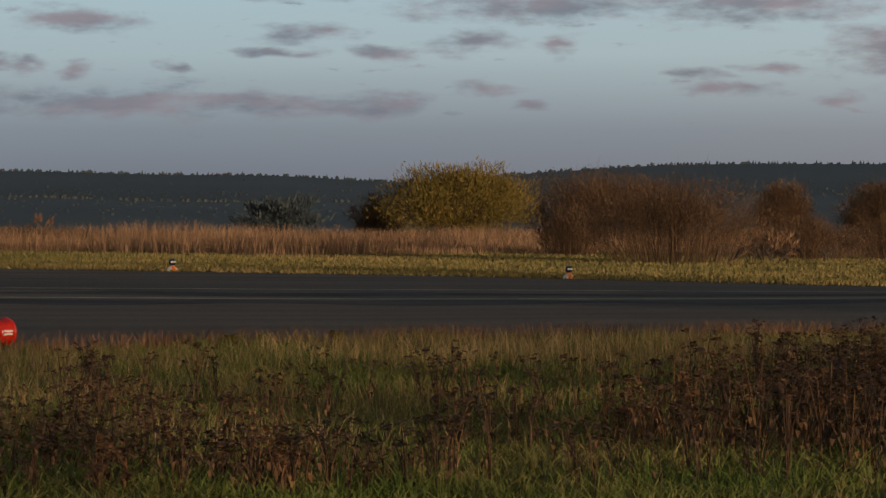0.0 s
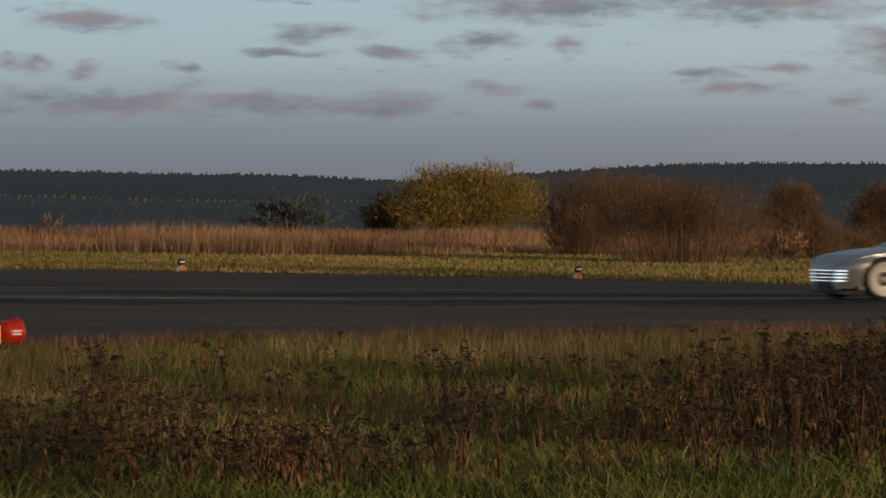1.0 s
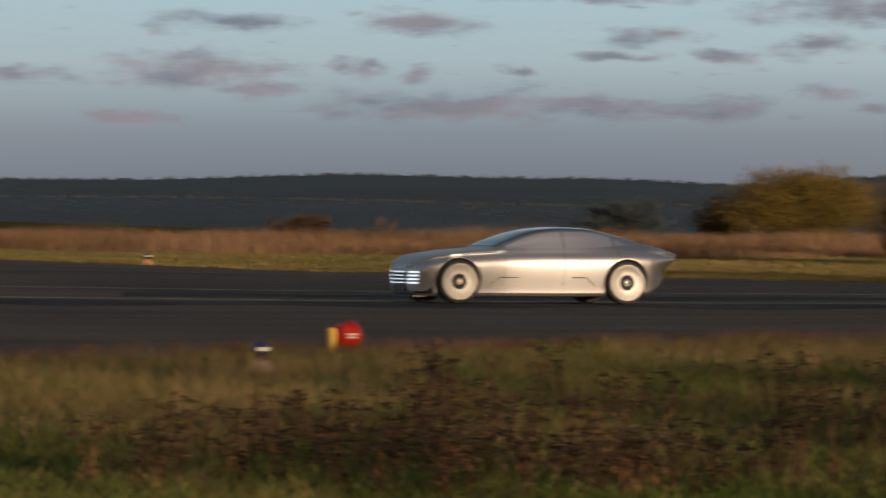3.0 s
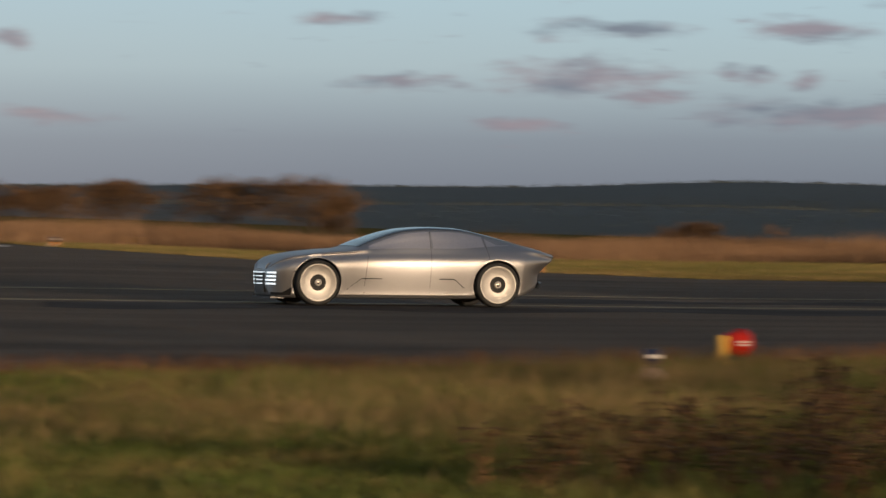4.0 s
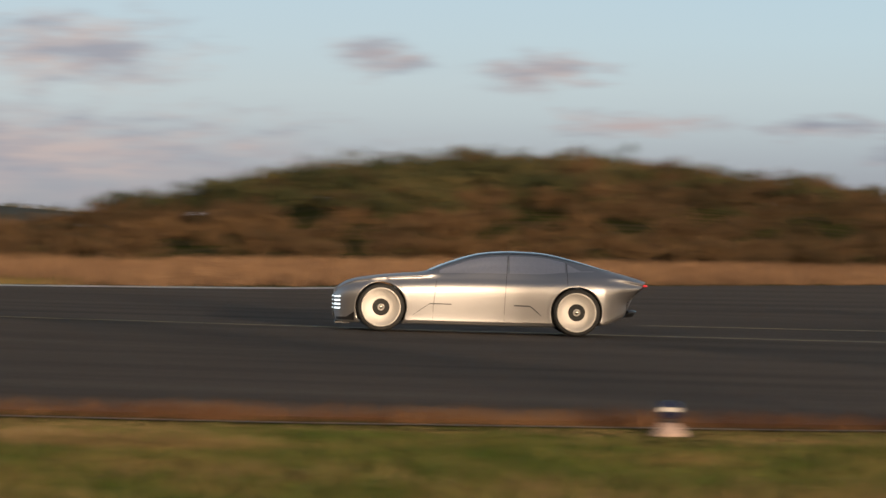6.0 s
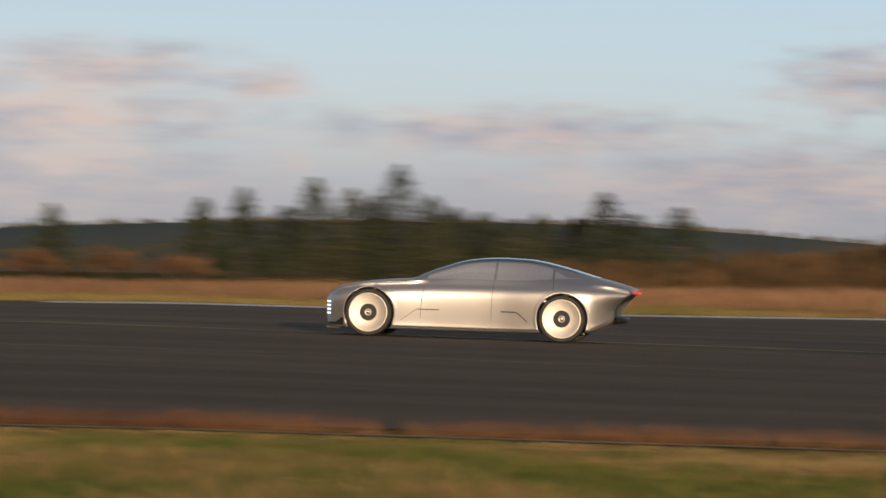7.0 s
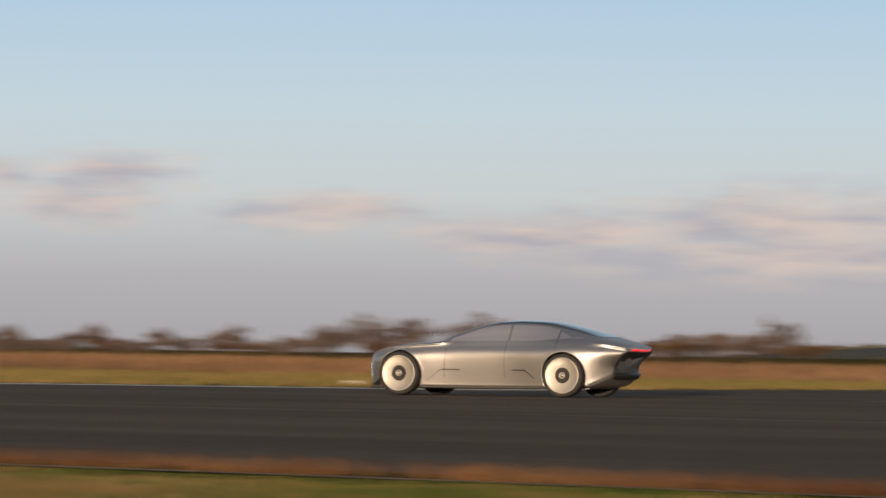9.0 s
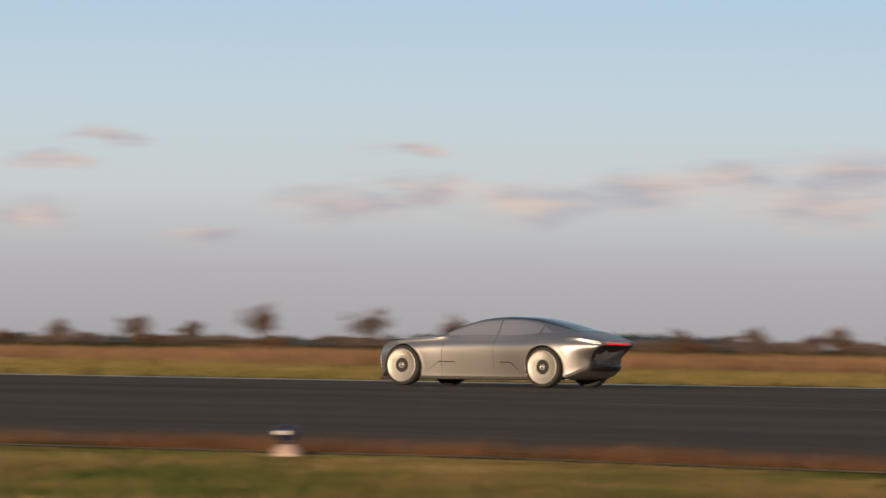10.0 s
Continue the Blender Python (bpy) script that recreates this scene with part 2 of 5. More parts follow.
sg.link(sg.ramp(fine, ((0.3, (0.43, 0.423, 0.432)), (0.7, (0.485, 0.478, 0.487)))), sb.inputs["Base Color"])
sg.link(sg.math("MULTIPLY_ADD", fine, 0.05, 0.42), sb.inputs["Roughness"])
SIDE_GLASS = plain("silvered side glass", (0.66, 0.63, 0.64), 0.36, 0.9, 0.05, 30)
ROOF_GLASS = plain("dark roof glass", (0.015, 0.018, 0.024), 0.08, 0.0, 0.1, 20, spec=0.4)
BLACK = plain("black trim", (0.012, 0.012, 0.013), 0.35, 0.0, 0.2, 20)
SEAM = plain("shut line", (0.07, 0.065, 0.06), 0.8)
RUBBER = plain("tyre rubber", (0.02, 0.02, 0.02), 0.75, 0, 0.3, 20)
RIM = plain("polished rim", (0.45, 0.43, 0.41), 0.5, 0.8, 0.06, 40)
HUB = plain("grey hub metal", (0.36, 0.34, 0.32), 0.45, 0.7, 0.1, 30)
CHROME = plain("chrome", (0.75, 0.75, 0.75), 0.12, 1.0, 0.05, 20)
RED = plain("red lacquer", (0.42, 0.018, 0.008), 0.16, 0, 0.2, 10)
YELLOW = plain("yellow paint", (0.65, 0.38, 0.02), 0.5, 0, 0.2, 8)
ORANGE = plain("orange paint", (0.65, 0.19, 0.02), 0.55, 0, 0.2, 8)
WHITE = plain("white paint", (0.52, 0.49, 0.46), 0.55, 0, 0.1, 8)
NAVY = plain("dark blue glass", (0.02, 0.025, 0.06), 0.2, 0, 0.2, 8)


def glow(name, colour, strength):
    m, g, b = material(name, 0.3)
    b.inputs["Base Color"].default_value = (*colour, 1)
    b.inputs["Emission Color"].default_value = (*colour, 1)
    b.inputs["Emission Strength"].default_value = strength
    return m


LED = glow("white led", (0.85, 0.95, 1.0), 1.3)
TAIL = glow("red tail lamp", (0.9, 0.02, 0.02), 0.7)
LENS = glow("lit red lens", (0.6, 0.04, 0.012), 0.2)

# ---- building helpers ----


def part(name, bm, mat, parent=None, label="", smooth=False):
    me = bpy.data.meshes.new(name)
    bm.normal_update()
    bm.to_mesh(me)
    bm.free()
    me.materials.append(mat)
    if smooth:
        me.polygons.foreach_set("use_smooth", [True] * len(me.polygons))
    ob = new(name, me)
    ob.parent = parent
    return tagged(ob, label)


def mesh_from(name, verts, faces, mat, parent=None, smooth=False):
    me = bpy.data.meshes.new(name)
    v, f = np.asarray(verts, dtype=np.float32), np.asarray(faces, dtype=np.int32)
    k = f.shape[1]
    me.vertices.add(len(v))
    me.vertices.foreach_set("co", v.ravel())
    me.loops.add(f.size)
    me.loops.foreach_set("vertex_index", f.ravel())
    me.polygons.add(len(f))
    me.polygons.foreach_set("loop_start", np.arange(0, f.size, k, dtype=np.int32))
    me.polygons.foreach_set("use_smooth", np.full(len(f), smooth))
    me.update(calc_edges=True)
    me.validate()
    me.materials.append(mat)
    ob = new(name, me)
    ob.parent = parent
    return ob


def box(bm, x0, x1, y0, y1, z0, z1, bevel=0.0):
    r = bmesh.ops.create_cube(bm, size=1, matrix=Matrix.Translation(((x0 + x1) / 2, (y0 + y1) / 2, (z0 + z1) / 2)) @ Matrix.Diagonal((x1 - x0, y1 - y0, z1 - z0, 1)))
    if bevel:
        edges = list({e for v in r["verts"] for e in v.link_edges})
        bmesh.ops.bevel(bm, geom=edges, offset=bevel, segments=2, affect="EDGES")
    return bm


def lathe(bm, profile, n=48, axis="y"):
    """Turns (radius, along) pairs round an axis."""
    rings = []
    for r, a in profile:
        ring = []
        for i in range(n):
            c, s = math.cos(2 * math.pi * i / n) * r, math.sin(2 * math.pi * i / n) * r
            ring.append(bm.verts.new({"y": (c, a, s), "z": (c, s, a), "x": (a, c, s)}[axis]))
        rings.append(ring)
    for p, q in zip(rings, rings[1:]):
        for i in range(n):
            bm.faces.new((p[i], p[(i + 1) % n], q[(i + 1) % n], q[i]))
    for ring in (rings[0], rings[-1]):
        bm.faces.new(ring)
    bmesh.ops.recalc_face_normals(bm, faces=bm.faces)
    return bm


# ---- lie of the land: heights below the eye along the near edge, the car's lane and the far edge ----
LANE = 84.0
LANE_X = (-70, -52, -37, -30, -23, -16, -6, 3, 9, 15, 22, 30, 38, 45, 70)
LANE_Z = (-.76, -.755, -.745, -.755, -.785, -.87, -1.13, -1.365, -1.49, -1.60, -1.72, -1.86, -1.97, -2.02, -2.1)
NEAR_A = (-32, -24.4, -16, -9.5, 0.2, 6, 9.6, 15.4, 20.7, 25, 35)
NEAR_Y = (44, 44, 44, 44, 45.5, 47.5, 48.5, 50.5, 53, 56, 58)
NEAR_Z = (-1.03, -1.11, -1.21, -1.267, -1.46, -1.575, -1.60, -1.69, -1.73, -1.76, -1.82)
FAR_A = (-32, -24, -20, -16, -9.5, -5, 0, 8, 11.5, 13.2, 16, 20, 25, 29.7, 40)
FAR_Y = (98, 105, 112, 118, 125, 130, 140, 165, 162, 142, 128, 118, 110, 103, 100)
FAR_Z = (-.8, -.8, -.73, -.71, -.76, -.98, -1.12, -1.1, -1.25, -1.38, -1.68, -1.92, -2.04, -2.22, -2.3)


def edge_near(a):
    return float(np.interp(a, NEAR_A, NEAR_Y))


def edge_far(a):
    return float(np.interp(a, FAR_A, FAR_Y))


def lane_z(x):
    xs = (x - 3, x - 1.5, x, x + 1.5, x + 3)
    return EYE + float(np.mean(np.interp(xs, LANE_X, LANE_Z)))


def profile(a):
    """Distance across (y) and height at the knots of one bearing a, in degrees."""
    a = max(-70.0, min(70.0, a))
    c = math.cos(radians(a))
    yf = edge_far(a)
    ys = [0, edge_near(a), LANE, yf, max(yf + 25, 200 * c), 420 * c + 30, 900 * c + 40, 5200]
    zs = [-1.95, np.interp(a, NEAR_A, NEAR_Z), np.interp(LANE * math.tan(radians(a)), LANE_X, LANE_Z), np.interp(a, FAR_A, FAR_Z),
          np.interp(a, (-40, -5, 5, 12, 20, 40), (-.62, -.8, -.9, -1.3, -2.1, -2.4)),
          np.interp(a, (-12, 4, 14, 22), (-.5, -.6, -2.0, -4.0)), np.interp(a, (-12, 4, 14, 22), (-.3, -2, -10, -16)), np.interp(a, (-5, 15), (-2, -28))]
    return ys, zs


def mound(a, y):
    """The wooded rise beyond the crossing."""
    u = (a - 2.6) / (5.7 if a > 2.6 else 4.4)
    v = max(0.0, min(1.0, (y - 215) / 130))
    w = max(0.0, min(1.0, (700 - y) / 250))
    return 4.6 * math.exp(-u * u) * v * v * (3 - 2 * v) * w


def ground_z(x, y):
    a = math.degrees(math.atan2(x, y))
    if abs(a) > 70:
        return 0.0
    ys, zs = profile(a)
    return EYE + float(np.interp(y, ys, zs)) + mound(a, y)


def ground_many(x, y):
    """Heights of many points at once."""
    a = np.clip(np.degrees(np.arctan2(x, y)), -70, 70)
    c = np.cos(np.radians(a))
    yf = np.interp(a, FAR_A, FAR_Y)
    ys = [np.zeros(len(x)), np.interp(a, NEAR_A, NEAR_Y), np.full(len(x), LANE), yf, np.maximum(yf + 25, 200 * c), 420 * c + 30]
    zs = [np.full(len(x), -1.95), np.interp(a, NEAR_A, NEAR_Z), np.interp(LANE * np.tan(np.radians(a)), LANE_X, LANE_Z), np.interp(a, FAR_A, FAR_Z),
          np.interp(a, (-40, -5, 5, 12, 20, 40), (-.62, -.8, -.9, -1.3, -2.1, -2.4)), np.interp(a, (-12, 4, 14, 22), (-.5, -.6, -2.0, -4.0))]
    z = zs[0].copy()
    for k in range(5):
        t = np.clip((y - ys[k]) / (ys[k + 1] - ys[k]), 0, 1)
        z = np.where(y >= ys[k], zs[k] * (1 - t) + zs[k + 1] * t, z)
    u = (a - 2.6) / np.where(a > 2.6, 5.7, 4.4)
    v = np.clip((y - 215) / 130, 0, 1)
    return EYE + z + 4.6 * np.exp(-u * u) * v * v * (3 - 2 * v)


def at(a, y, dz=0.0):
    """The point of the ground at a bearing (degrees) and distance across."""
    x = y * math.tan(radians(a))
    return Vector((x, y, ground_z(x, y) + dz))


def build_ground():
    bearings = list(np.arange(-180, -70, 5.0)) + list(np.arange(-70, -40, 2.0)) + list(np.arange(-40, 40, 0.4)) + list(np.arange(40, 70, 2.0)) + list(np.arange(70, 180, 5.0))
    cuts = [0.000001] + [(k + j / n) for k, n in ((0, 10), (1, 8), (2, 8), (3, 10), (4, 18), (5, 10), (6, 8)) for j in range(1, n + 1)]
    verts, faces = [], []
    for a in bearings:
        b = max(-70.0, min(70.0, a))
        ys, zs = profile(b)
        flat = min(1.0, max(0.0, (abs(a) - 70) / 10))
        c = math.cos(radians(b))
        for t in cuts:
            y, z = np.interp(t, range(8), ys), np.interp(t, range(8), zs)
            z += mound(a, y)
            r = y / c if y < 5000 else 5200
            if abs(a) > 70:
                z = z * (1 - flat) - 1.95 * flat
            verts.append((r * math.sin(radians(a)), r * math.cos(radians(a)), EYE + z))
    n, k = len(bearings), len(cuts)
    for i in range(n):
        j = (i + 1) % n
        for m in range(k - 1):
            faces.append((i * k + m, j * k + m, j * k + m + 1, i * k + m + 1))
    ob = mesh_from("ground", verts, faces, SOIL, smooth=True)
    tagged(ob, "rough grassland of an airfield in late autumn", "ground", kind="structure")


def strip(name, y0, y1, a0, a1, lift, mat, label, step=0.4, rows=10):
    """A sheet on the ground between two lines across, given as functions of the bearing."""
    verts, faces = [], []
    angles = np.arange(a0, a1 + 1e-6, step)
    for a in angles:
        lo, hi = y0(a), y1(a)
        for m in range(rows + 1):
            p = at(a, lo + (hi - lo) * m / rows, lift)
            verts.append(p)
    k = rows + 1
    for i in range(len(angles) - 1):
        for m in range(rows):
            faces.append((i * k + m, (i + 1) * k + m, (i + 1) * k + m + 1, i * k + m + 1))
    ob = mesh_from(name, verts, faces, mat, smooth=True)
    return tagged(ob, label, name.split("_")[0], kind="structure")


build_ground()
road = strip("runway", edge_near, edge_far, -68, 68, 0.008, ASPHALT, "worn dark grey asphalt runway with faded lines", rows=24)


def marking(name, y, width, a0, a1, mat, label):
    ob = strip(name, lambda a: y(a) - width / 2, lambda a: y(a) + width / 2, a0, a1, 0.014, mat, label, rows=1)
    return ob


# two bands of darker asphalt along the runway
DARK_ASPHALT = plain("darker asphalt", (0.052, 0.044, 0.040), 0.95, 0, 0.35, 0.4, 0.05)
strip("track_dark", lambda a: 79.5 + 1.2 * math.sin(a * 1.7), lambda a: 83.8 + 0.4 * math.sin(a * 2.3), 13, 60, 0.011, DARK_ASPHALT, "darker band along the runway", rows=2)
strip("track_far", lambda a: 87.5 + 0.5 * math.sin(a * 1.3), lambda a: 90.5 + 0.6 * math.sin(a * 2.1), 18, 60, 0.011, DARK_ASPHALT, "darker band along the runway", rows=2)
marking("line_1", lambda a: 85.0, 0.75, -20, 60, LINE, "thin faded yellowish runway line")
marking("line_2", lambda a: 93.5, 0.7, 4, 60, LINE, "thin faded yellowish runway line")
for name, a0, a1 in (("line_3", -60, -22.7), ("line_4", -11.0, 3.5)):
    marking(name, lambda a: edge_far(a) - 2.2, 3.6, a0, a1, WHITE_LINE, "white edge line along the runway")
JOINT = plain("pale joint filler", (0.18, 0.148, 0.11), 0.9, vary=0.4, scale=0.5)
marking("line_5", lambda a: 69.5, 0.3, -34, -2, JOINT, "thin pale lengthwise joint in the asphalt")
marking("trim_near", lambda a: edge_near(a) - 1.3, 0.26, -60, 16, KERB, "pale edging strip beside the grass")


# ---- the car ----
CAR_T = (0.0, 0.8, 1.0, 1.5, 2.0, 2.5, 3.0, 3.2, 4.3, 4.5, 5.0, 5.5, 6.0, 7.5, 8.0, 8.5, 9.0, 10.0)
CAR_X = (54.0, 50.0, 48.75, 45.68, 42.07, 38.47, 34.30, 32.58, 22.30, 20.19, 14.80, 9.24, 3.25, -15.93, -22.85, -29.75, -36.97, -51.95)
NOSE, FRONT, REAR, RADIUS, SLIM = -2.36, -1.517, 1.517, 0.368, 0.94


def curve(knots, x):
    """A smooth curve through (x, value) knots."""
    xs, vs = [k[0] for k in knots], [k[1] for k in knots]
    if x <= xs[0]:
        return vs[0]
    if x >= xs[-1]:
        return vs[-1]
    i = max(j for j in range(len(xs) - 1) if xs[j] <= x)
    h = xs[i + 1] - xs[i]
    t = (x - xs[i]) / h

    def slope(j):
        if j == 0:
            return (vs[1] - vs[0]) / (xs[1] - xs[0])
        if j == len(xs) - 1:
            return (vs[-1] - vs[-2]) / (xs[-1] - xs[-2])
        return (vs[j + 1] - vs[j - 1]) / (xs[j + 1] - xs[j - 1])

    a, b = slope(i) * h, slope(i + 1) * h
    return vs[i] * (2 * t ** 3 - 3 * t ** 2 + 1) + a * (t ** 3 - 2 * t ** 2 + t) + vs[i + 1] * (3 * t ** 2 - 2 * t ** 3) + b * (t ** 3 - t ** 2)


TOP = ((-2.36, 0.57), (-2.30, 0.65), (-2.05, 0.77), (-1.6, 0.858), (-1.2, 0.905), (-0.85, 0.94), (-0.55, 1.065), (-0.05, 1.228), (0.4, 1.28), (0.75, 1.28), (1.05, 1.26), (1.5, 1.165), (1.95, 1.045), (2.38, 0.945), (2.66, 0.865))
BOTTOM = ((-2.36, 0.30), (-2.3, 0.15), (-2.1, 0.12), (-1.0, 0.12), (1.0, 0.13), (1.9, 0.17), (2.3, 0.27), (2.55, 0.34), (2.66, 0.42))
SHOULDER = ((-2.36, 0.55), (-2.2, 0.66), (-1.9, 0.74), (-1.5, 0.79), (-0.9, 0.83), (0.0, 0.86), (1.0, 0.87), (1.6, 0.88), (2.2, 0.85), (2.66, 0.80))
WIDTH = ((-2.36, 0.36), (-2.31, 0.54), (-2.2, 0.70), (-2.0, 0.84), (-1.6, 0.965), (-1.2, 0.965), (-0.6, 0.90), (0.1, 0.88), (0.55, 0.895), (1.0, 0.95), (1.5, 1.0), (1.9, 0.97), (2.25, 0.86), (2.5, 0.745), (2.66, 0.66))
ROOF_W = ((-0.85, 0.74), (-0.4, 0.66), (0.2, 0.60), (0.9, 0.58), (1.5, 0.56), (2.1, 0.56), (2.66, 0.60))


def section(x):
    """Half section of the body at x: (y, z) from the keel to the middle of the roof."""
    w, zb, zs, zt = curve(WIDTH, x), curve(BOTTOM, x), curve(SHOULDER, x), curve(TOP, x)
    zm = zb + (zs - zb) * 0.68
    cabin = max(0.0, min(1.0, (zt - zs - 0.10) / 0.12))
    rw = curve(ROOF_W, x) if x > -0.85 else 0.74
    hood = ((w * 0.90, zs + (zt - zs) * 0.55), (w * 0.66, zs + (zt - zs) * 0.90))
    cab = ((w * 0.50 + rw * 0.42, zs + (zt - zs) * 0.42), (rw * 0.93, zs + (zt - zs) * 0.88))
    up = [tuple(h * (1 - cabin) + c * cabin for h, c in zip(p, q)) for p, q in zip(hood, cab)]
    pts = [(0, zb), (w * 0.76, zb), (w * 0.885, zb + 0.04), (w * 0.915, zb + 0.13), (w * 1.0, zm + 0.06), (w * 0.905, zs), up[0], up[1], (rw * 0.5, zs + (zt - zs) * 0.985), (0, zt)]
    out = []
    for i in range(len(pts) - 1):
        p0, p1, p2, p3 = (Vector((*pts[max(0, min(len(pts) - 1, j))], 0)) for j in (i - 1, i, i + 1, i + 2))
        for k in range(6):
            t = k / 6
            q = 0.5 * (2 * p1 + (p2 - p0) * t + (2 * p0 - 5 * p1 + 4 * p2 - p3) * t ** 2 + (3 * p1 - p0 - 3 * p2 + p3) * t ** 3)
            out.append((max(0, q.x), q.y))
    out.append((0, zt))
    return out


def skin(x, z):
    """Half width of the body at x and height z."""
    s = [p for p in section(x) if p[1] >= curve(BOTTOM, x) + 0.04][1:]
    zs = np.maximum.accumulate([p[1] for p in s])
    return float(np.interp(z, zs, [p[0] for p in s]))


def body_shell():
    bm = bmesh.new()
    xs = list(np.linspace(NOSE, -1.95, 18)) + list(np.linspace(-1.92, -1.10, 42)) + list(np.linspace(-1.05, 1.05, 50)) + list(np.linspace(1.08, 1.96, 44)) + list(np.linspace(2.0, 2.66, 18))
    rows = []
    for x in xs:
        s = section(x)
        ring = [(x, -y, z) for y, z in s] + [(x, y, z) for y, z in reversed(s[1:-1])]
        rows.append([bm.verts.new(p) for p in ring])
    n = len(rows[0])
    for p, q in zip(rows, rows[1:]):
        for i in range(n):
            bm.faces.new((p[i], p[(i + 1) % n], q[(i + 1) % n], q[i]))
    bm.faces.new(list(reversed(rows[0])))
    bm.faces.new(rows[-1])
    # wheel arches: faces inside the circle go, those that cross it are drawn out onto it
    for cx in (FRONT, REAR):
        inner = {v for v in bm.verts if math.hypot(v.co.x - cx, v.co.z - RADIUS) < 0.402 and abs(v.co.y) > 0.45}
        bmesh.ops.delete(bm, geom=[f for f in bm.faces if all(v in inner for v in f.verts)], context="FACES")
        for v in inner:
            if v.is_valid and v.link_faces:
                d = Vector((v.co.x - cx, v.co.z - RADIUS))
                if d.y < 0:
                    v.co.x = cx + math.copysign(math.sqrt(0.402 ** 2 - d.y ** 2), d.x)
                    continue
                d = d.normalized() * 0.402
                v.co.x, v.co.z = cx + d.x, RADIUS + d.y
                if v.co.z > 0.22:
                    v.co.y = math.copysign(skin(v.co.x, v.co.z) + 0.004, v.co.y)
        rim_verts = [v for v in bm.verts if 0.395 < math.hypot(v.co.x - cx, v.co.z - RADIUS) < 0.425 and abs(v.co.y) > 0.45]
        bmesh.ops.remove_doubles(bm, verts=rim_verts, dist=0.018)
    # the tail is cut away below its tip
    for v in bm.verts:
        v.co.x = tail_x(v.co.x, v.co.z)
    bmesh.ops.recalc_face_normals(bm, faces=bm.faces)
    return bm


def nose_x(x):
    if x > 2.2:
        return 2.2 + (x - 2.2) * 0.95
    return x if x > -1.92 else -1.92 + (x + 1.92) * 0.74


def tail_x(x, z):
    if x < 1.95:
        return x
    k = min(1.0, (x - 1.95) / 0.71) ** 1.6
    d = max(0.0, min(1.0, (0.84 - z) / 0.32))
    return x - k * 0.30 * d * d * (3 - 2 * d)


def panel(x0, x1, low, high, side, lift=0.004, nx=16, nz=6):
    """A sheet on the body's flank between two curves over x."""
    bm = bmesh.new()
    grid = []
    for i in range(nx + 1):
        x = x0 + (x1 - x0) * i / nx
        lo, hi = low(x), high(x)
        col = []
        for k in range(nz + 1):
            z = lo + (hi - lo) * k / nz
            col.append(bm.verts.new((x, side * (skin(x, z) + lift), z)))
        grid.append(col)
    for p, q in zip(grid, grid[1:]):
        for k in range(nz):
            bm.faces.new((p[k], q[k], q[k + 1], p[k + 1]) if side < 0 else (p[k], p[k + 1], q[k + 1], q[k]))
    return bm


def build_wheel(parent, x, side):
    bm = bmesh.new()
    lathe(bm, ((0.285, -0.10), (0.33, -0.125), (0.358, -0.115), (0.367, -0.08), (0.368, 0.0), (0.367, 0.08), (0.358, 0.115), (0.33, 0.125), (0.285, 0.10)), 56)
    wheel = part("wheel", bm, RUBBER, parent, "slim low-profile black tyre", True)
    bm = bmesh.new()
    o = side
    lathe(bm, ((0.29, 0.06 * o), (0.307, 0.122 * o), (0.298, 0.130 * o), (0.285, 0.124 * o), (0.20, 0.105 * o), (0.12, 0.099 * o), (0.07, 0.098 * o)), 60)
    rim = part("rim", bm, RIM, wheel, "polished silver disc rim", True)
    for i in range(20):
        a = 2 * math.pi * i / 20
        bm = bmesh.new()
        vs = []
        for r, half, tw in ((0.10, 0.006, 0.0), (0.18, 0.010, 0.05), (0.275, 0.016, 0.14)):
            for s in (-1, 1):
                ang = tw + s * half / r
                vs.append(bm.verts.new((r * math.cos(ang), (0.084 + 0.20 * (r - 0.07) + 0.005 * s) * o, r * math.sin(ang))))
        for k in (0, 2):
            bm.faces.new((vs[k], vs[k + 1], vs[k + 3], vs[k + 2]))
        if i == 0:
            blade = part("spoke", bm, RIM, rim, "thin polished turbine blade")
            mesh = blade.data
        else:
            bm.free()
            blade = new("spoke", mesh)
            blade.parent = rim
        blade.matrix_basis = Matrix.Rotation(a, 4, "Y")
    bm = bmesh.new()
    lathe(bm, ((0.058, 0.08 * o), (0.055, 0.116 * o), (0.045, 0.122 * o), (0.04, 0.118 * o)), 32)
    hub = part("hub_cap", bm, HUB, wheel, "grey metal hub cap", True)
    bm = bmesh.new()
    lathe(bm, ((0.034, 0.11 * o), (0.032, 0.122 * o), (0.015, 0.126 * o)), 24)
    part("badge", bm, CHROME, hub, "plain chrome disc", True)
    wheel.location = (x, side * (0.845 if x < 0 else 0.855) * SLIM, RADIUS)
    return wheel


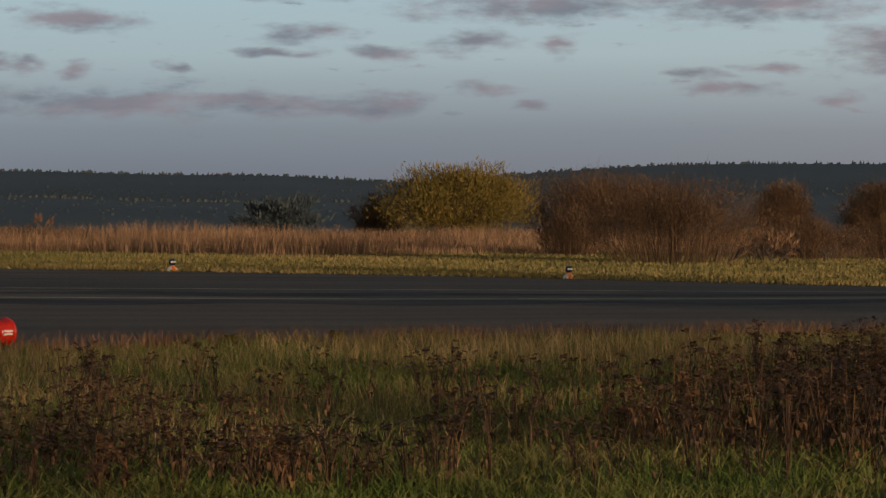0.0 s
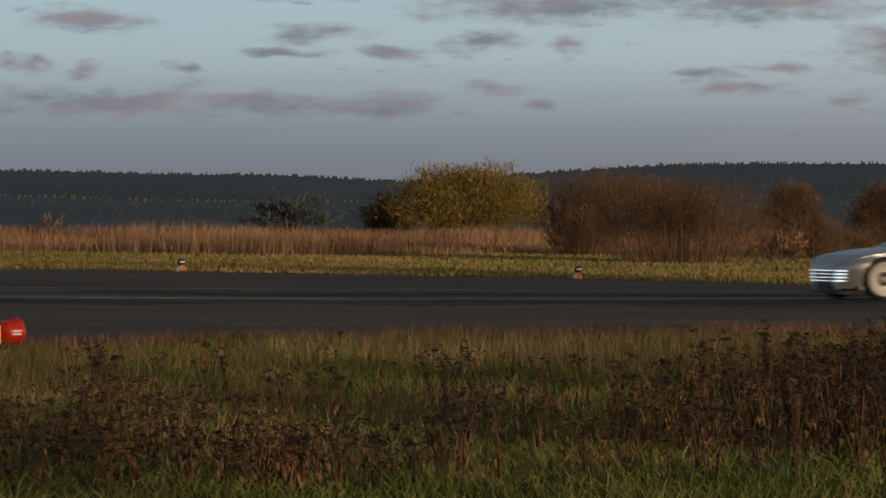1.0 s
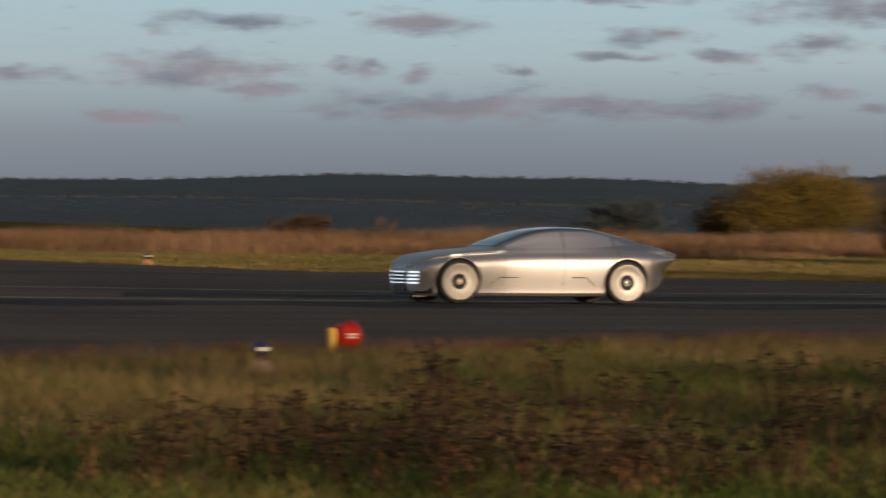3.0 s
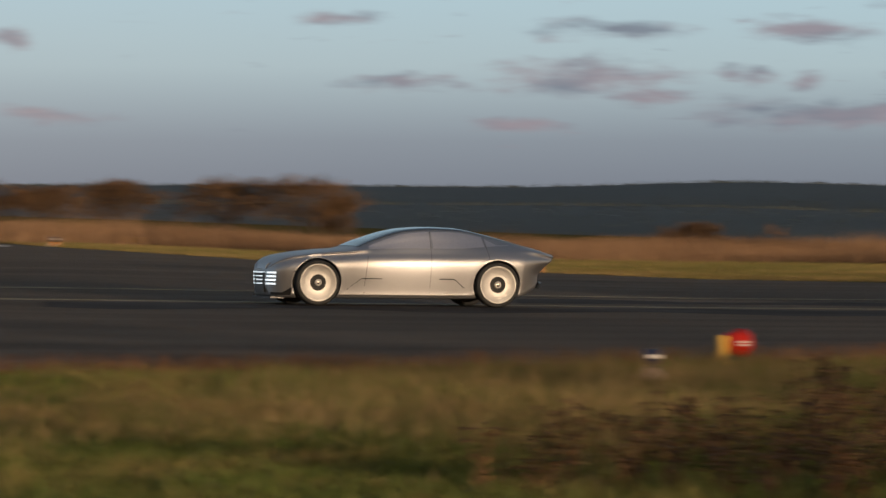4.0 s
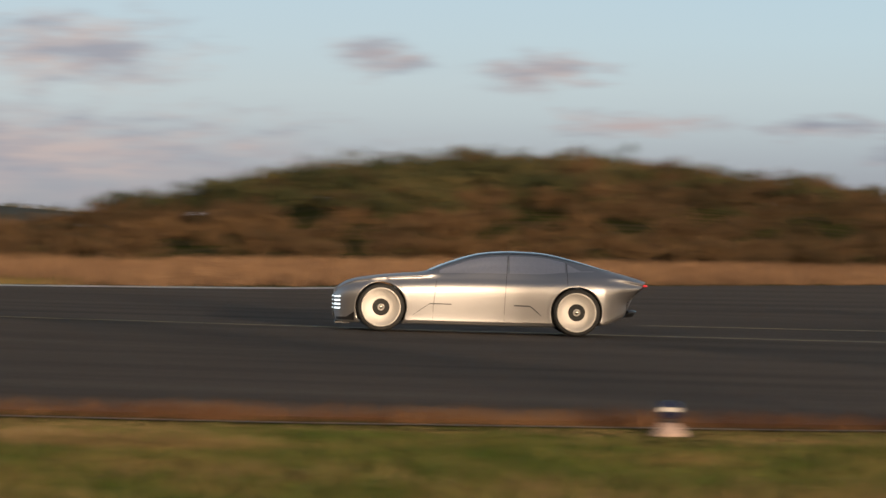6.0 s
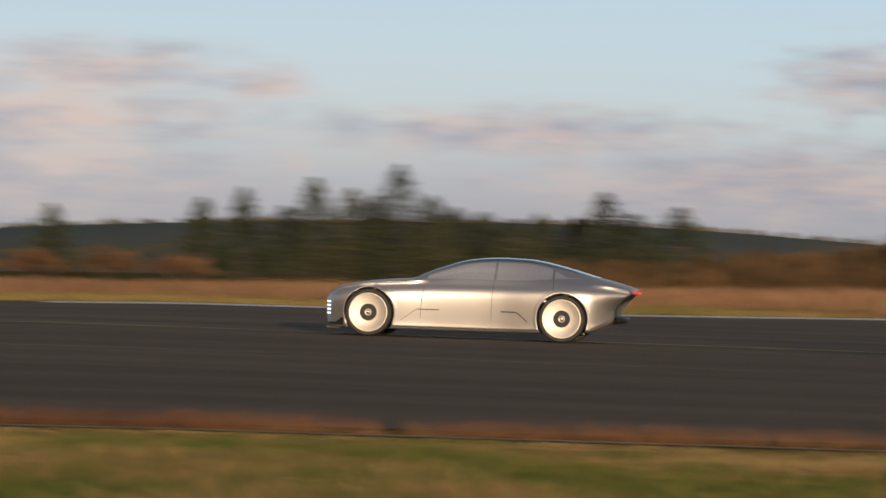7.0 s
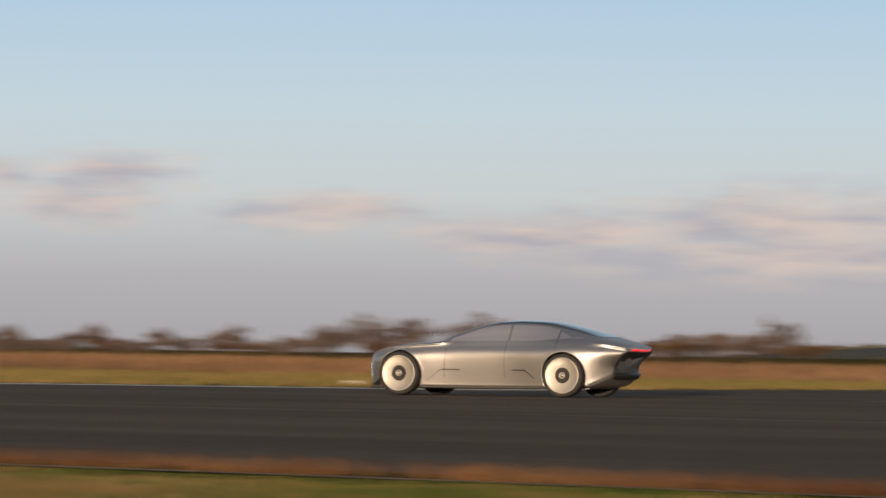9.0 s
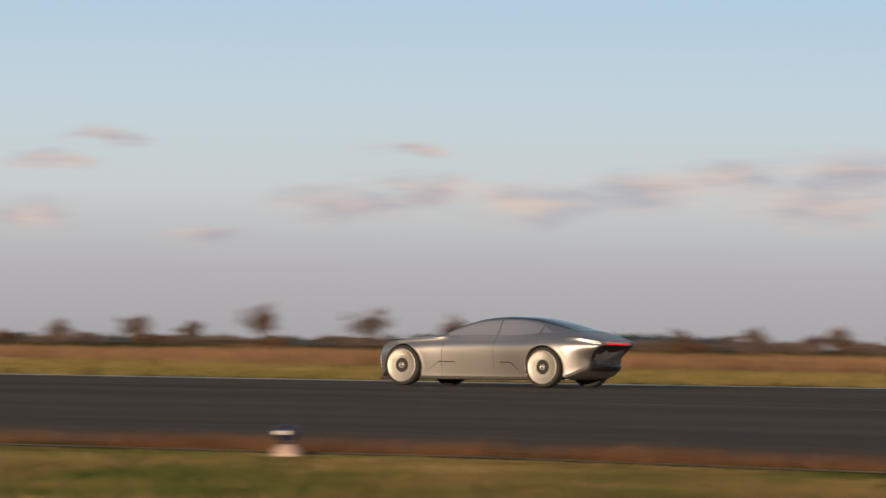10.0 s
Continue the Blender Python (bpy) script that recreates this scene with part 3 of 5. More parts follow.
def build_car():
    car = tagged(new("car"), "sleek silver four-door fastback coupe with closed disc wheels driving", "car")
    body = part("body", body_shell(), SILVER, car, "smooth brushed silver bodywork", True)
    mod = body.modifiers.new("thick", "SOLIDIFY")
    mod.thickness, mod.offset = 0.012, -1
    # dark tub closing the wheel houses
    bm = bmesh.new()
    box(bm, -2.1, 1.95, -0.60, 0.60, 0.17, 0.60, 0.05)
    part("undertray", bm, BLACK, car, "black floor and wheel housings")
    for cx in (FRONT, REAR):
        for side in (-1, 1):
            bm = bmesh.new()
            ring = []
            for i in range(25):
                a = math.pi * (i / 24 * 1.3 - 0.15)
                c, s = math.cos(a) * 0.412, math.sin(a) * 0.412
                y1 = skin(cx + c, max(0.22, RADIUS + s)) - 0.012
                ring.append((bm.verts.new((cx + c, side * 0.55, RADIUS + s)), bm.verts.new((cx + c, side * y1, RADIUS + s))))
            for p, q in zip(ring, ring[1:]):
                bm.faces.new((p[0], p[1], q[1], q[0]))
            part("wheel_house", bm, BLACK, car)
            # rolled lip round the arch
            bm = bmesh.new()
            prev = None
            for i in range(49):
                a = math.pi * (i / 48 * 1.24 - 0.12)
                row = []
                for r, lift in ((0.394, -0.030), (0.396, 0.004), (0.404, 0.008), (0.428, 0.007), (0.458, 0.003)):
                    px, pz = cx + math.cos(a) * r, RADIUS + math.sin(a) * r
                    row.append(bm.verts.new((px, side * (skin(px, max(0.21, pz)) + lift), pz)))
                if prev:
                    for m in range(4):
                        bm.faces.new((prev[m], prev[m + 1], row[m + 1], row[m]))
                prev = row
            bmesh.ops.recalc_face_normals(bm, faces=bm.faces)
            part("arch_lip", bm, SILVER, car, "", True)

    def win_top(x):
        return min(curve(TOP, x) - 0.07, 1.21)

    def win_low(x):
        return curve(SHOULDER, x) + 0.075 + max(0, x - 0.9) * 0.06
    for side in (-1, 1):
        for name, x0, x1, cap in (("front_side_window", -0.62, 0.43, None), ("rear_side_window", 0.47, 1.33, None), ("quarter_window", 1.37, 1.78, 0.12)):
            bm = panel(x0, x1, win_low, lambda x: max(win_low(x) + 0.012, win_top(x) - (max(0, x - 1.3) * 0.25 if cap else 0)), side, 0.003)
            part(name, bm, SIDE_GLASS, car, "smooth silvered side window", True)
        for x0, lean in ((-0.66, 0.05), (0.45, 0.05), (1.35, -0.02)):
            zt = 0.80 if x0 < 0 else win_top(x0)
            zb = {-0.66: 0.20, 0.45: 0.20, 1.35: 0.70}[x0]
            bm = bmesh.new()
            prev = None
            for k in range(25):
                z = zb + (zt - zb) * k / 24
                x = x0 + lean * ((z - zb) / max(0.1, zt - zb)) ** 2 - lean
                row = [bm.verts.new((x + d, side * (skin(x, z) + 0.005), z)) for d in (-0.0035, 0.0035)]
                if prev:
                    bm.faces.new((prev[0], prev[1], row[1], row[0]))
                prev = row
            part("shut_line", bm, SEAM, car)
        # sculpted sill trough: bright ledge, with black strips laid on as the creases' shade
        bm = panel(-0.98, 1.02, lambda x: 0.235, lambda x: 0.305, side, 0.016, 24, 3)
        part("sill", bm, SILVER, car, "bright polished sill ledge", True)
        bm = panel(0.55, 1.02, lambda x: 0.24 + 0.198 - max(0, x - 0.80) * 0.85, lambda x: 0.24 + 0.215 - max(0, x - 0.80) * 0.85, side, 0.007, 14, 2)
        part("side_vent", bm, BLACK, car, "black strip for the crease's shade ahead of the rear wheel", True)
        bm = panel(-1.02, -0.42, lambda x: 0.255 + min(0.18, (x + 1.02) * 0.72), lambda x: 0.263 + min(0.186, (x + 1.02) * 0.72), side, 0.006, 14, 2)
        part("crease", bm, BLACK, car)
    # windscreen and roof glass
    bm = bmesh.new()
    grid = []
    for i in range(41):
        x = -0.78 + (2.05 + 0.78) * i / 40
        zt = curve(TOP, x)
        rw = curve(ROOF_W, x) * 0.90
        s = [p for p in section(x) if p[1] > curve(SHOULDER, x) + 0.02]
        col = []
        for k in range(-8, 9):
            y = rw * k / 8
            z = float(np.interp(abs(y), [p[0] for p in reversed(s)], [p[1] for p in reversed(s)]))
            col.append(bm.verts.new((x, y, z + 0.006)))
        grid.append(col)
    for p, q in zip(grid, grid[1:]):
        for k in range(16):
            bm.faces.new((p[k], q[k], q[k + 1], p[k + 1]))
    part("roof_glass", bm, ROOF_GLASS, car, "dark tinted windscreen and glass roof", True)
    # front: dark grille with stacked led bars wrapping the corners
    bm = bmesh.new()
    box(bm, -2.372, -2.30, -0.34, 0.34, 0.17, 0.545, 0.03)
    grille = part("grille", bm, BLACK, car, "black grille panel")
    for side in (-1, 1):
        for i in range(4):
            z = 0.335 + 0.060 * i
            bm = bmesh.new()
            prev = None
            for k in range(13):
                x = -2.36 + 0.13 * (k / 12) ** 2
                y = side * (0.012 + (skin(max(x, -2.35), z) + 0.012 - 0.012) * min(1, k / 9))
                if k >= 9:
                    y = side * (skin(x, z) + 0.012)
                row = [bm.verts.new((x - (0.03 if k < 9 else 0.0), y, z + d * (0.007 + 0.006 * min(1, max(0, k - 3) / 4)))) for d in (-1, 1)]
                if prev:
                    bm.faces.new((prev[0], prev[1], row[1], row[0]))
                prev = row
            part("headlight", bm, LED, car, "glowing white led bar")
        bm = panel(-2.30, -1.93, lambda x: 0.155, lambda x: 0.20 + max(0, (x + 2.1)) * 0.5, side, 0.02, 10, 3)
        part("front_splitter", bm, BLACK, car, "dark front splitter fin", True)
    bm = bmesh.new()
    box(bm, -2.33, -2.0, -0.60, 0.60, 0.10, 0.13, 0.012)
    part("front_lip", bm, BLACK, car, "thin black lip")
    # tail: black louvred recess under the tip, red strip, diffuser
    ring = [(y, z) for y, z in section(2.66) if z < 0.80]
    bm = bmesh.new()
    full = [(y * 0.95, 0.60 + (z - 0.60) * 0.93) for y, z in ring]
    cols = []
    for y, z in full:
        cols.append([bm.verts.new((tail_x(2.66, z) + 0.012 - 0.03 * (1 - abs(k) / 6), y * k / 6, z)) for k in range(-6, 7)])
    for p, q in zip(cols, cols[1:]):
        for k in range(12):
            if (p[k].co - q[k].co).length > 1e-5:
                bm.faces.new((p[k], p[k + 1], q[k + 1], q[k]))
    panel_ob = part("tail_panel", bm, BLACK, car, "black louvred tail panel")
    for i in range(6):
        z = 0.50 + i * 0.045
        half = skin(2.66, z) * 0.86
        bm = bmesh.new()
        box(bm, tail_x(2.66, z) - 0.005, tail_x(2.66, z) + 0.03, -half, half, z, z + 0.012, 0.003)
        part("louvre", bm, SEAM, panel_ob)
    bm = bmesh.new()
    prev = None
    for k in range(-14, 15):
        y = 0.60 * k / 14
        x = 2.685 - 0.22 * abs(k / 14) ** 4
        z = 0.80 + 0.012 * abs(k / 14)
        row = [bm.verts.new((x + dx, y, z + dz)) for dx, dz in ((0.0, 0.014), (0.010, 0.0), (-0.02, -0.012))]
        if prev:
            for m in (0, 1):
                bm.faces.new((prev[m], prev[m + 1], row[m + 1], row[m]))
        prev = row
    part("tail_light", bm, TAIL, car, "thin glowing red tail light strip")
    bm = bmesh.new()
    prev = None
    for k in range(-10, 11):
        y = 0.55 * k / 10
        x = 2.47 - 0.12 * abs(k / 10) ** 3
        row = [bm.verts.new((x + dx, y, z)) for dx, z in ((-0.22, 0.30), (-0.02, 0.315), (0.05, 0.40), (0.02, 0.425), (-0.06, 0.37))]
        if prev:
            for m in range(4):
                bm.faces.new((prev[m], prev[m + 1], row[m + 1], row[m]))
        prev = row
    part("diffuser", bm, BLACK, car, "dark rear diffuser lip", True)
    for ob in car.children_recursive:
        for v in ob.data.vertices:
            v.co.x = nose_x(v.co.x)
            if v.co.x > 1.95:   # the tail is rounded in plan
                v.co.x -= 0.10 * (v.co.y / 0.72) ** 2 * min(1.0, (v.co.x - 1.95) / 0.6)
            v.co.y *= SLIM
    wheels = [build_wheel(car, x, side) for x in (FRONT, REAR) for side in (-1, 1)]
    return car, wheels


the_car, car_wheels = build_car()


def car_x(t):
    yaw = float(np.interp(t, [r[0] for r in PAN], [r[1] for r in PAN]))
    return curve(tuple(zip(CAR_T, CAR_X)), t) - ARM * math.sin(radians(yaw))


def motions():
    rows = []
    spins = {w: [] for w in car_wheels}
    x0 = car_x(0)
    for i in range(301):
        t = i / 30
        x = car_x(t)
        za, zb = lane_z(x - 1.5), lane_z(x + 1.5)
        rows.append((t, pose(x, LANE, (za + zb) / 2 + 0.01, 0, math.degrees(math.atan2(za - zb, 3.0)), 0)))
        for w in car_wheels:
            p = spins[w]
            p.append((t, pose(*WHEEL_AT[w.name], 0, -math.degrees((x0 - x) / RADIUS), 0)))
    walk(the_car, rows)
    for w in car_wheels:
        walk(w, spins[w])


WHEEL_AT = {w.name: tuple(w.location) for w in car_wheels}


# ---- plants ----
def blades(name, x, y, z, height, width, lean, mat, rng, twist=True):
    """Many single blades as one mesh; each is a bent, tapering sliver."""
    n = len(x)
    turn = rng.uniform(0, math.pi, n) if twist else rng.normal(0, 0.5, n)
    dx, dy = np.cos(turn) * width / 2, np.sin(turn) * width / 2
    lx, ly = rng.normal(0, 1, n) * lean * height, rng.normal(0, 1, n) * lean * height
    v = np.empty((n, 5, 3), dtype=np.float32)
    v[:, 0] = np.stack((x - dx, y - dy, z - 0.02), 1)
    v[:, 1] = np.stack((x + dx, y + dy, z - 0.02), 1)
    v[:, 2] = np.stack((x + dx * 0.8 + lx * 0.35, y + dy * 0.8 + ly * 0.35, z + height * 0.55), 1)
    v[:, 3] = np.stack((x - dx * 0.8 + lx * 0.35, y - dy * 0.8 + ly * 0.35, z + height * 0.55), 1)
    v[:, 4] = np.stack((x + lx, y + ly, z + height), 1)
    i = np.arange(n)[:, None] * 5
    f = np.concatenate((i + (0, 1, 2), i + (0, 2, 3), i + (3, 2, 4)))
    return tagged(mesh_from(name, v.reshape(-1, 3), f, mat), kind="stuff")


def scatter(rng, n, a0, a1, lo, hi, lumps=0.0, power=1.0):
    """Random places between two lines across; lumps gathers them into patches."""
    ta, tb = math.tan(radians(a0)), math.tan(radians(a1))
    xs, ys = [], []
    if not lumps:
        u, w = rng.uniform(ta, tb, n), rng.uniform(0, 1, n) ** power
        steps = np.linspace(min(a0, a1), max(a0, a1), 400)
        deg = np.degrees(np.arctan(u))
        y0 = np.interp(deg, steps, [lo(s) for s in steps])
        y1 = np.interp(deg, steps, [hi(s) for s in steps])
        y = y0 + (y1 - y0) * w
        return u * y, y
    while len(xs) < n:
        u, w = rng.uniform(ta, tb, 4000), rng.uniform(0, 1, 4000) ** power
        for p, q in zip(u, w):
            a = math.degrees(math.atan(p))
            y0, y1 = lo(a), hi(a)
            y = y0 + (y1 - y0) * q
            x = p * y
            if lumps and noise.noise((x * 0.22, y * 0.22, 1.7)) * lumps < rng.uniform(-0.5, 0.35):
                continue
            xs.append(x)
            ys.append(y)
            if len(xs) >= n:
                break
    return np.array(xs), np.array(ys)


NEAR_LIGHTS = ((19.53, 4.2), (4.30, 2.6), (-17.44, 4.0), (-34.14, 2.0))


def trimmed(x, y, h):
    """Grass kept short in front of the lights beside the runway."""
    for bearing, near in NEAR_LIGHTS:
        p = at(bearing, edge_near(bearing) - near)
        h = np.where((np.abs(x - p.x * y / p.y) < 0.3) & (y > p.y - 4) & (y < p.y + 0.5), h * 0.5, h)
    return h


def near_grass():
    rng = np.random.default_rng(3)
    low = lambda a: 27 if a > -12 else 33
    x, y = scatter(rng, 330000, -38, 33, low, lambda a: edge_near(a) - 1.45)
    z = ground_many(x, y)
    tall = np.array([noise.noise((p * 0.25, q * 0.3, 4.0)) for p, q in zip(x, y)])
    right = np.clip((np.degrees(np.arctan2(x, y)) - 8) / 10, 0, 1)
    tussock = np.array([noise.noise((p * 1.3, q * 1.3, 6.0)) for p, q in zip(x, y)])
    h = (0.05 + 0.08 * np.clip(tall + 0.4, 0, 1) + 0.13 * np.clip(tussock, 0, 1) + right * 0.04) * rng.uniform(0.35, 1.5, len(x))
    # mown short beside the edging strip
    bearing = np.degrees(np.arctan2(x, y))
    gap = np.interp(bearing, NEAR_A, NEAR_Y) - 1.45 - y
    h *= np.where(bearing < 8, np.clip(gap / 6, 0.15, 1), 1)
    h = trimmed(x, y, h)
    tagged(blades("grass", x, y, z, h, 0.011, 0.8, GRASS, rng), "rough green and straw-coloured autumn grass", "grass")
    x, y = scatter(rng, 24000, 12, 33, lambda a: 34 - (a - 12) * 0.1, lambda a: edge_near(a) - 3.5, lumps=1.6)
    keep = rng.uniform(0, 1, len(x)) < np.clip((np.degrees(np.arctan2(x, y)) - 12) / 9, 0, 1)
    x, y = x[keep], y[keep]
    z = ground_many(x, y)
    h = rng.uniform(0.14, 0.34, len(x))
    tagged(blades("tall_grass", x, y, z, h, 0.006, 0.35, REED_STRAW, rng), "tall dry straw-coloured grass stalks", "grass")
    x, y = scatter(rng, 64000, -38, 24, lambda a: 31, lambda a: edge_near(a) - 1.6, lumps=2.2)
    keep = rng.uniform(0, 1, len(x)) < np.clip((24 - np.degrees(np.arctan2(x, y))) / 14, 0, 1)
    x, y = x[keep], y[keep]
    tagged(blades("dry_grass", x, y, ground_many(x, y), trimmed(x, y, rng.uniform(0.06, 0.18, len(x))) * np.clip((np.interp(np.degrees(np.arctan2(x, y)), NEAR_A, NEAR_Y) - 1.45 - y) / 6, 0.2, 1), 0.010, 0.5, REED_STRAW, rng), "dry straw-coloured grass patches", "grass")
    # reddish fringe along the edge of the asphalt
    x, y = scatter(rng, 40000, -38, 33, lambda a: edge_near(a) - 1.3, lambda a: edge_near(a) + 0.05)
    keep = np.array([noise.noise((p * 0.8, q * 0.8, 9.0)) for p, q in zip(x, y)]) > rng.uniform(-0.6, 0.5, len(x))
    x, y = x[keep], y[keep]
    tagged(blades("edge_weeds", x, y, ground_many(x, y), rng.uniform(0.05, 0.24, len(x)) * np.where(x < 6, 0.75, 1), 0.009, 0.4, FRINGE, rng), "reddish dry weeds along the asphalt edge", "weeds")


def dead_weeds():
    """Dark, branched stalks with flat seed heads."""
    rng = np.random.default_rng(8)
    x, y = scatter(rng, 1000, 16.0, 31.5, lambda a: 29.0, lambda a: 37 + max(0, a - 24) * 0.9, lumps=2.2, power=1.0)
    z = ground_many(x, y)
    heads = []
    for px, py, pz in zip(x, y, z):
        a = math.degrees(math.atan2(px, py))
        if rng.uniform() > (max(0.0, a - 16.5) / 12) ** 1.4:
            continue
        tall = (0.36 + 0.24 * max(0, min(1, (a - 23) / 5))) * rng.uniform(0.6, 1.3)
        for k in range(rng.integers(2, 6)):
            bx, by = px + rng.normal(0, 0.07), py + rng.normal(0, 0.07)
            top = pz + tall * rng.uniform(0.65, 1.0)
            heads.append((px, py, pz, bx, by, top))
    # scattered taller stalks that stand clear of the grass
    x, y = scatter(rng, 150, 21.0, 31.5, lambda a: 33.0, lambda a: 41.5, lumps=1.8)
    for px, py, pz in zip(x, y, ground_many(x, y)):
        tall = rng.uniform(0.3, 0.62)
        for k in range(rng.integers(1, 4)):
            heads.append((px, py, pz, px + rng.normal(0, 0.06), py + rng.normal(0, 0.06), pz + tall * rng.uniform(0.7, 1.0)))
    verts, faces = [], []

    def stick(p, q, r):
        base = len(verts)
        for c, rr in ((p, r), (q, r * 0.6)):
            for k in range(3):
                ang = k * 2.094
                verts.append((c[0] + rr * math.cos(ang), c[1] + rr * math.sin(ang), c[2]))
        for k in range(3):
            j = (k + 1) % 3
            faces.append((base + k, base + j, base + 3 + j))
            faces.append((base + k, base + 3 + j, base + 3 + k))
    for px, py, pz, bx, by, top in heads:
        mid = (px + (bx - px) * 0.3, py + (by - py) * 0.3, pz + (top - pz) * 0.55)
        stick((px, py, pz), mid, 0.006)
        stick(mid, (bx, by, top), 0.005)
        for k in range(9):
            cx, cy, cz = bx + rng.normal(0, 0.028), by + rng.normal(0, 0.028), top + rng.uniform(-0.02, 0.02)
            base, s = len(verts), rng.uniform(0.012, 0.028)
            t = rng.uniform(0, 6.28)
            verts.extend(((cx + s * math.cos(t), cy + s * math.sin(t), cz), (cx + s * math.cos(t + 2.1), cy + s * math.sin(t + 2.1), cz + s * 0.5), (cx + s * math.cos(t + 4.2), cy + s * math.sin(t + 4.2), cz - s * 0.4)))
            faces.append((base, base + 1, base + 2))
        for k in range(4):  # shrivelled leaves down the stalk
            u = rng.uniform(0.15, 0.85)
            c = (px + (bx - px) * u, py + (by - py) * u, pz + (top - pz) * u)
            base, s, t = len(verts), rng.uniform(0.015, 0.04), rng.uniform(0, 6.28)
            verts.extend((c, (c[0] + s * math.cos(t), c[1] + s * math.sin(t), c[2] + 0.01), (c[0] + s * 0.7 * math.cos(t + 0.6), c[1] + s * 0.7 * math.sin(t + 0.6), c[2] - 0.045)))
            faces.append((base, base + 1, base + 2))
    tagged(mesh_from("dead_weeds", verts, faces, WEED), "dead brown tansy-like weeds with flat seed heads", "weeds", kind="stuff")


def reed_height(rng, x, y, low, high):
    clump = np.array([noise.noise((p * 0.12, q * 0.12, 2.0)) + 0.7 * noise.noise((p * 0.03, q * 0.05, 7.0)) for p, q in zip(x, y)])
    return (low + (high - low) * np.clip(0.5 + clump * 0.9, 0, 1)) * rng.uniform(0.6, 1.1, len(x))


def far_grass():
    rng = np.random.default_rng(5)
    x, y = scatter(rng, 110000, 12.5, 33, lambda a: edge_far(a) + 0.2, lambda a: 162)
    tagged(blades("field_grass", x, y, ground_many(x, y), rng.uniform(0.02, 0.11, len(x)), 0.03, 0.6, FIELD, rng), "short yellow-green grass beyond the runway", "grass")
    x, y = scatter(rng, 40000, -40, -2, lambda a: edge_far(a) + 0.2, lambda a: 150)
    tagged(blades("field_grass", x, y, ground_many(x, y), rng.uniform(0.05, 0.18, len(x)), 0.05, 0.5, FIELD, rng), "short yellow-green grass beyond the runway", "grass")
    x, y = scatter(rng, 80000, 12.5, 33, lambda a: 150 + 4 * math.sin(a), lambda a: 192)
    tagged(blades("reeds", x, y, ground_many(x, y), reed_height(rng, x, y, 0.25, 1.0), 0.022, 0.25, REED, rng), "band of tall dry brown reeds", "reeds")
    x, y = scatter(rng, 90000, -40, -1, lambda a: 138 + 3 * math.sin(a), lambda a: 215)
    tagged(blades("reeds", x, y, ground_many(x, y), reed_height(rng, x, y, 0.15, 0.62), 0.035, 0.25, REED, rng), "band of low dry brown reeds", "reeds")
    x, y = scatter(rng, 20000, -1, 13, lambda a: edge_far(a) + 1, lambda a: 230)
    tagged(blades("rough_field", x, y, ground_many(x, y), rng.uniform(0.15, 0.5, len(x)), 0.07, 0.3, REED, rng), "rough brown field before the wooded mound", "grass")


def leaf_cloud(rng, centre, radii, n, size, lower=-0.6, shell=0.55):
    """Small triangles gathered into clumps that fill an uneven crown."""
    clumps = max(8, n // 45)
    d = rng.normal(0, 1, (clumps, 3))
    d /= np.linalg.norm(d, axis=1)[:, None]
    d[:, 2] = np.where(d[:, 2] < lower, -d[:, 2], d[:, 2])
    r = rng.uniform(shell, 1.0, clumps)[:, None] * rng.uniform(0.8, 1.08, clumps)[:, None]
    mids = np.array(centre) + d * r * np.array(radii)
    pick = rng.integers(0, clumps, n)
    spread = np.array(radii) * 0.12
    c = mids[pick] + np.clip(rng.normal(0, 1, (n, 3)), -1.7, 1.7) * spread
    # thin slivers that point up and outwards, like twigs with their leaves
    out = (c - np.array(centre)) / np.array(radii) * 0.7 + np.array((0, 0, 0.9))
    e1 = out * size * rng.uniform(0.8, 2.6, n)[:, None] + rng.normal(0, size * 0.8, (n, 3))
    e2 = rng.normal(0, size * 0.55, (n, 3))
    v = np.stack((c, c + e1, c + e2), 1).reshape(-1, 3)
    return v, np.arange(n * 3).reshape(-1, 3)


def limbs(rng, base, height, spread, count, r0, levels=2):
    """Tapered trunk or stems with forked limbs."""
    verts, faces = [], []

    def tube(p, q, ra, rb):
        axis = Vector(q) - Vector(p)
        u = axis.orthogonal().normalized()
        w = axis.cross(u).normalized()
        b = len(verts)
        for c, r in ((p, ra), (q, rb)):
            for k in range(5):
                t = k * 1.2566
                verts.append(tuple(Vector(c) + u * r * math.cos(t) + w * r * math.sin(t)))
        for k in range(5):
            j = (k + 1) % 5
            faces.append((b + k, b + j, b + 5 + j))
            faces.append((b + k, b + 5 + j, b + 5 + k))

    def grow(p, way, length, r, level):
        q = Vector(p) + way * length
        tube(p, q, r, r * 0.6)
        if level == 0:
            return
        for _ in range(3 + int(rng.integers(0, 2))):
            turn = Vector(rng.normal(0, 0.45, 3))
            nxt = (way + turn).normalized()
            nxt.z = abs(nxt.z) * 0.9 + 0.05
            grow(Vector(p) + way * length * rng.uniform(0.55, 1.0), nxt.normalized(), length * rng.uniform(0.5, 0.75), r * 0.5, level - 1)
    for _ in range(count):
        way = Vector((rng.normal(0, spread), rng.normal(0, spread), 1)).normalized()
        grow(Vector(base) + Vector((rng.normal(0, 0.05) * count, rng.normal(0, 0.05) * count, 0)), way, height * rng.uniform(0.35, 0.5), r0, levels)
    return verts, faces


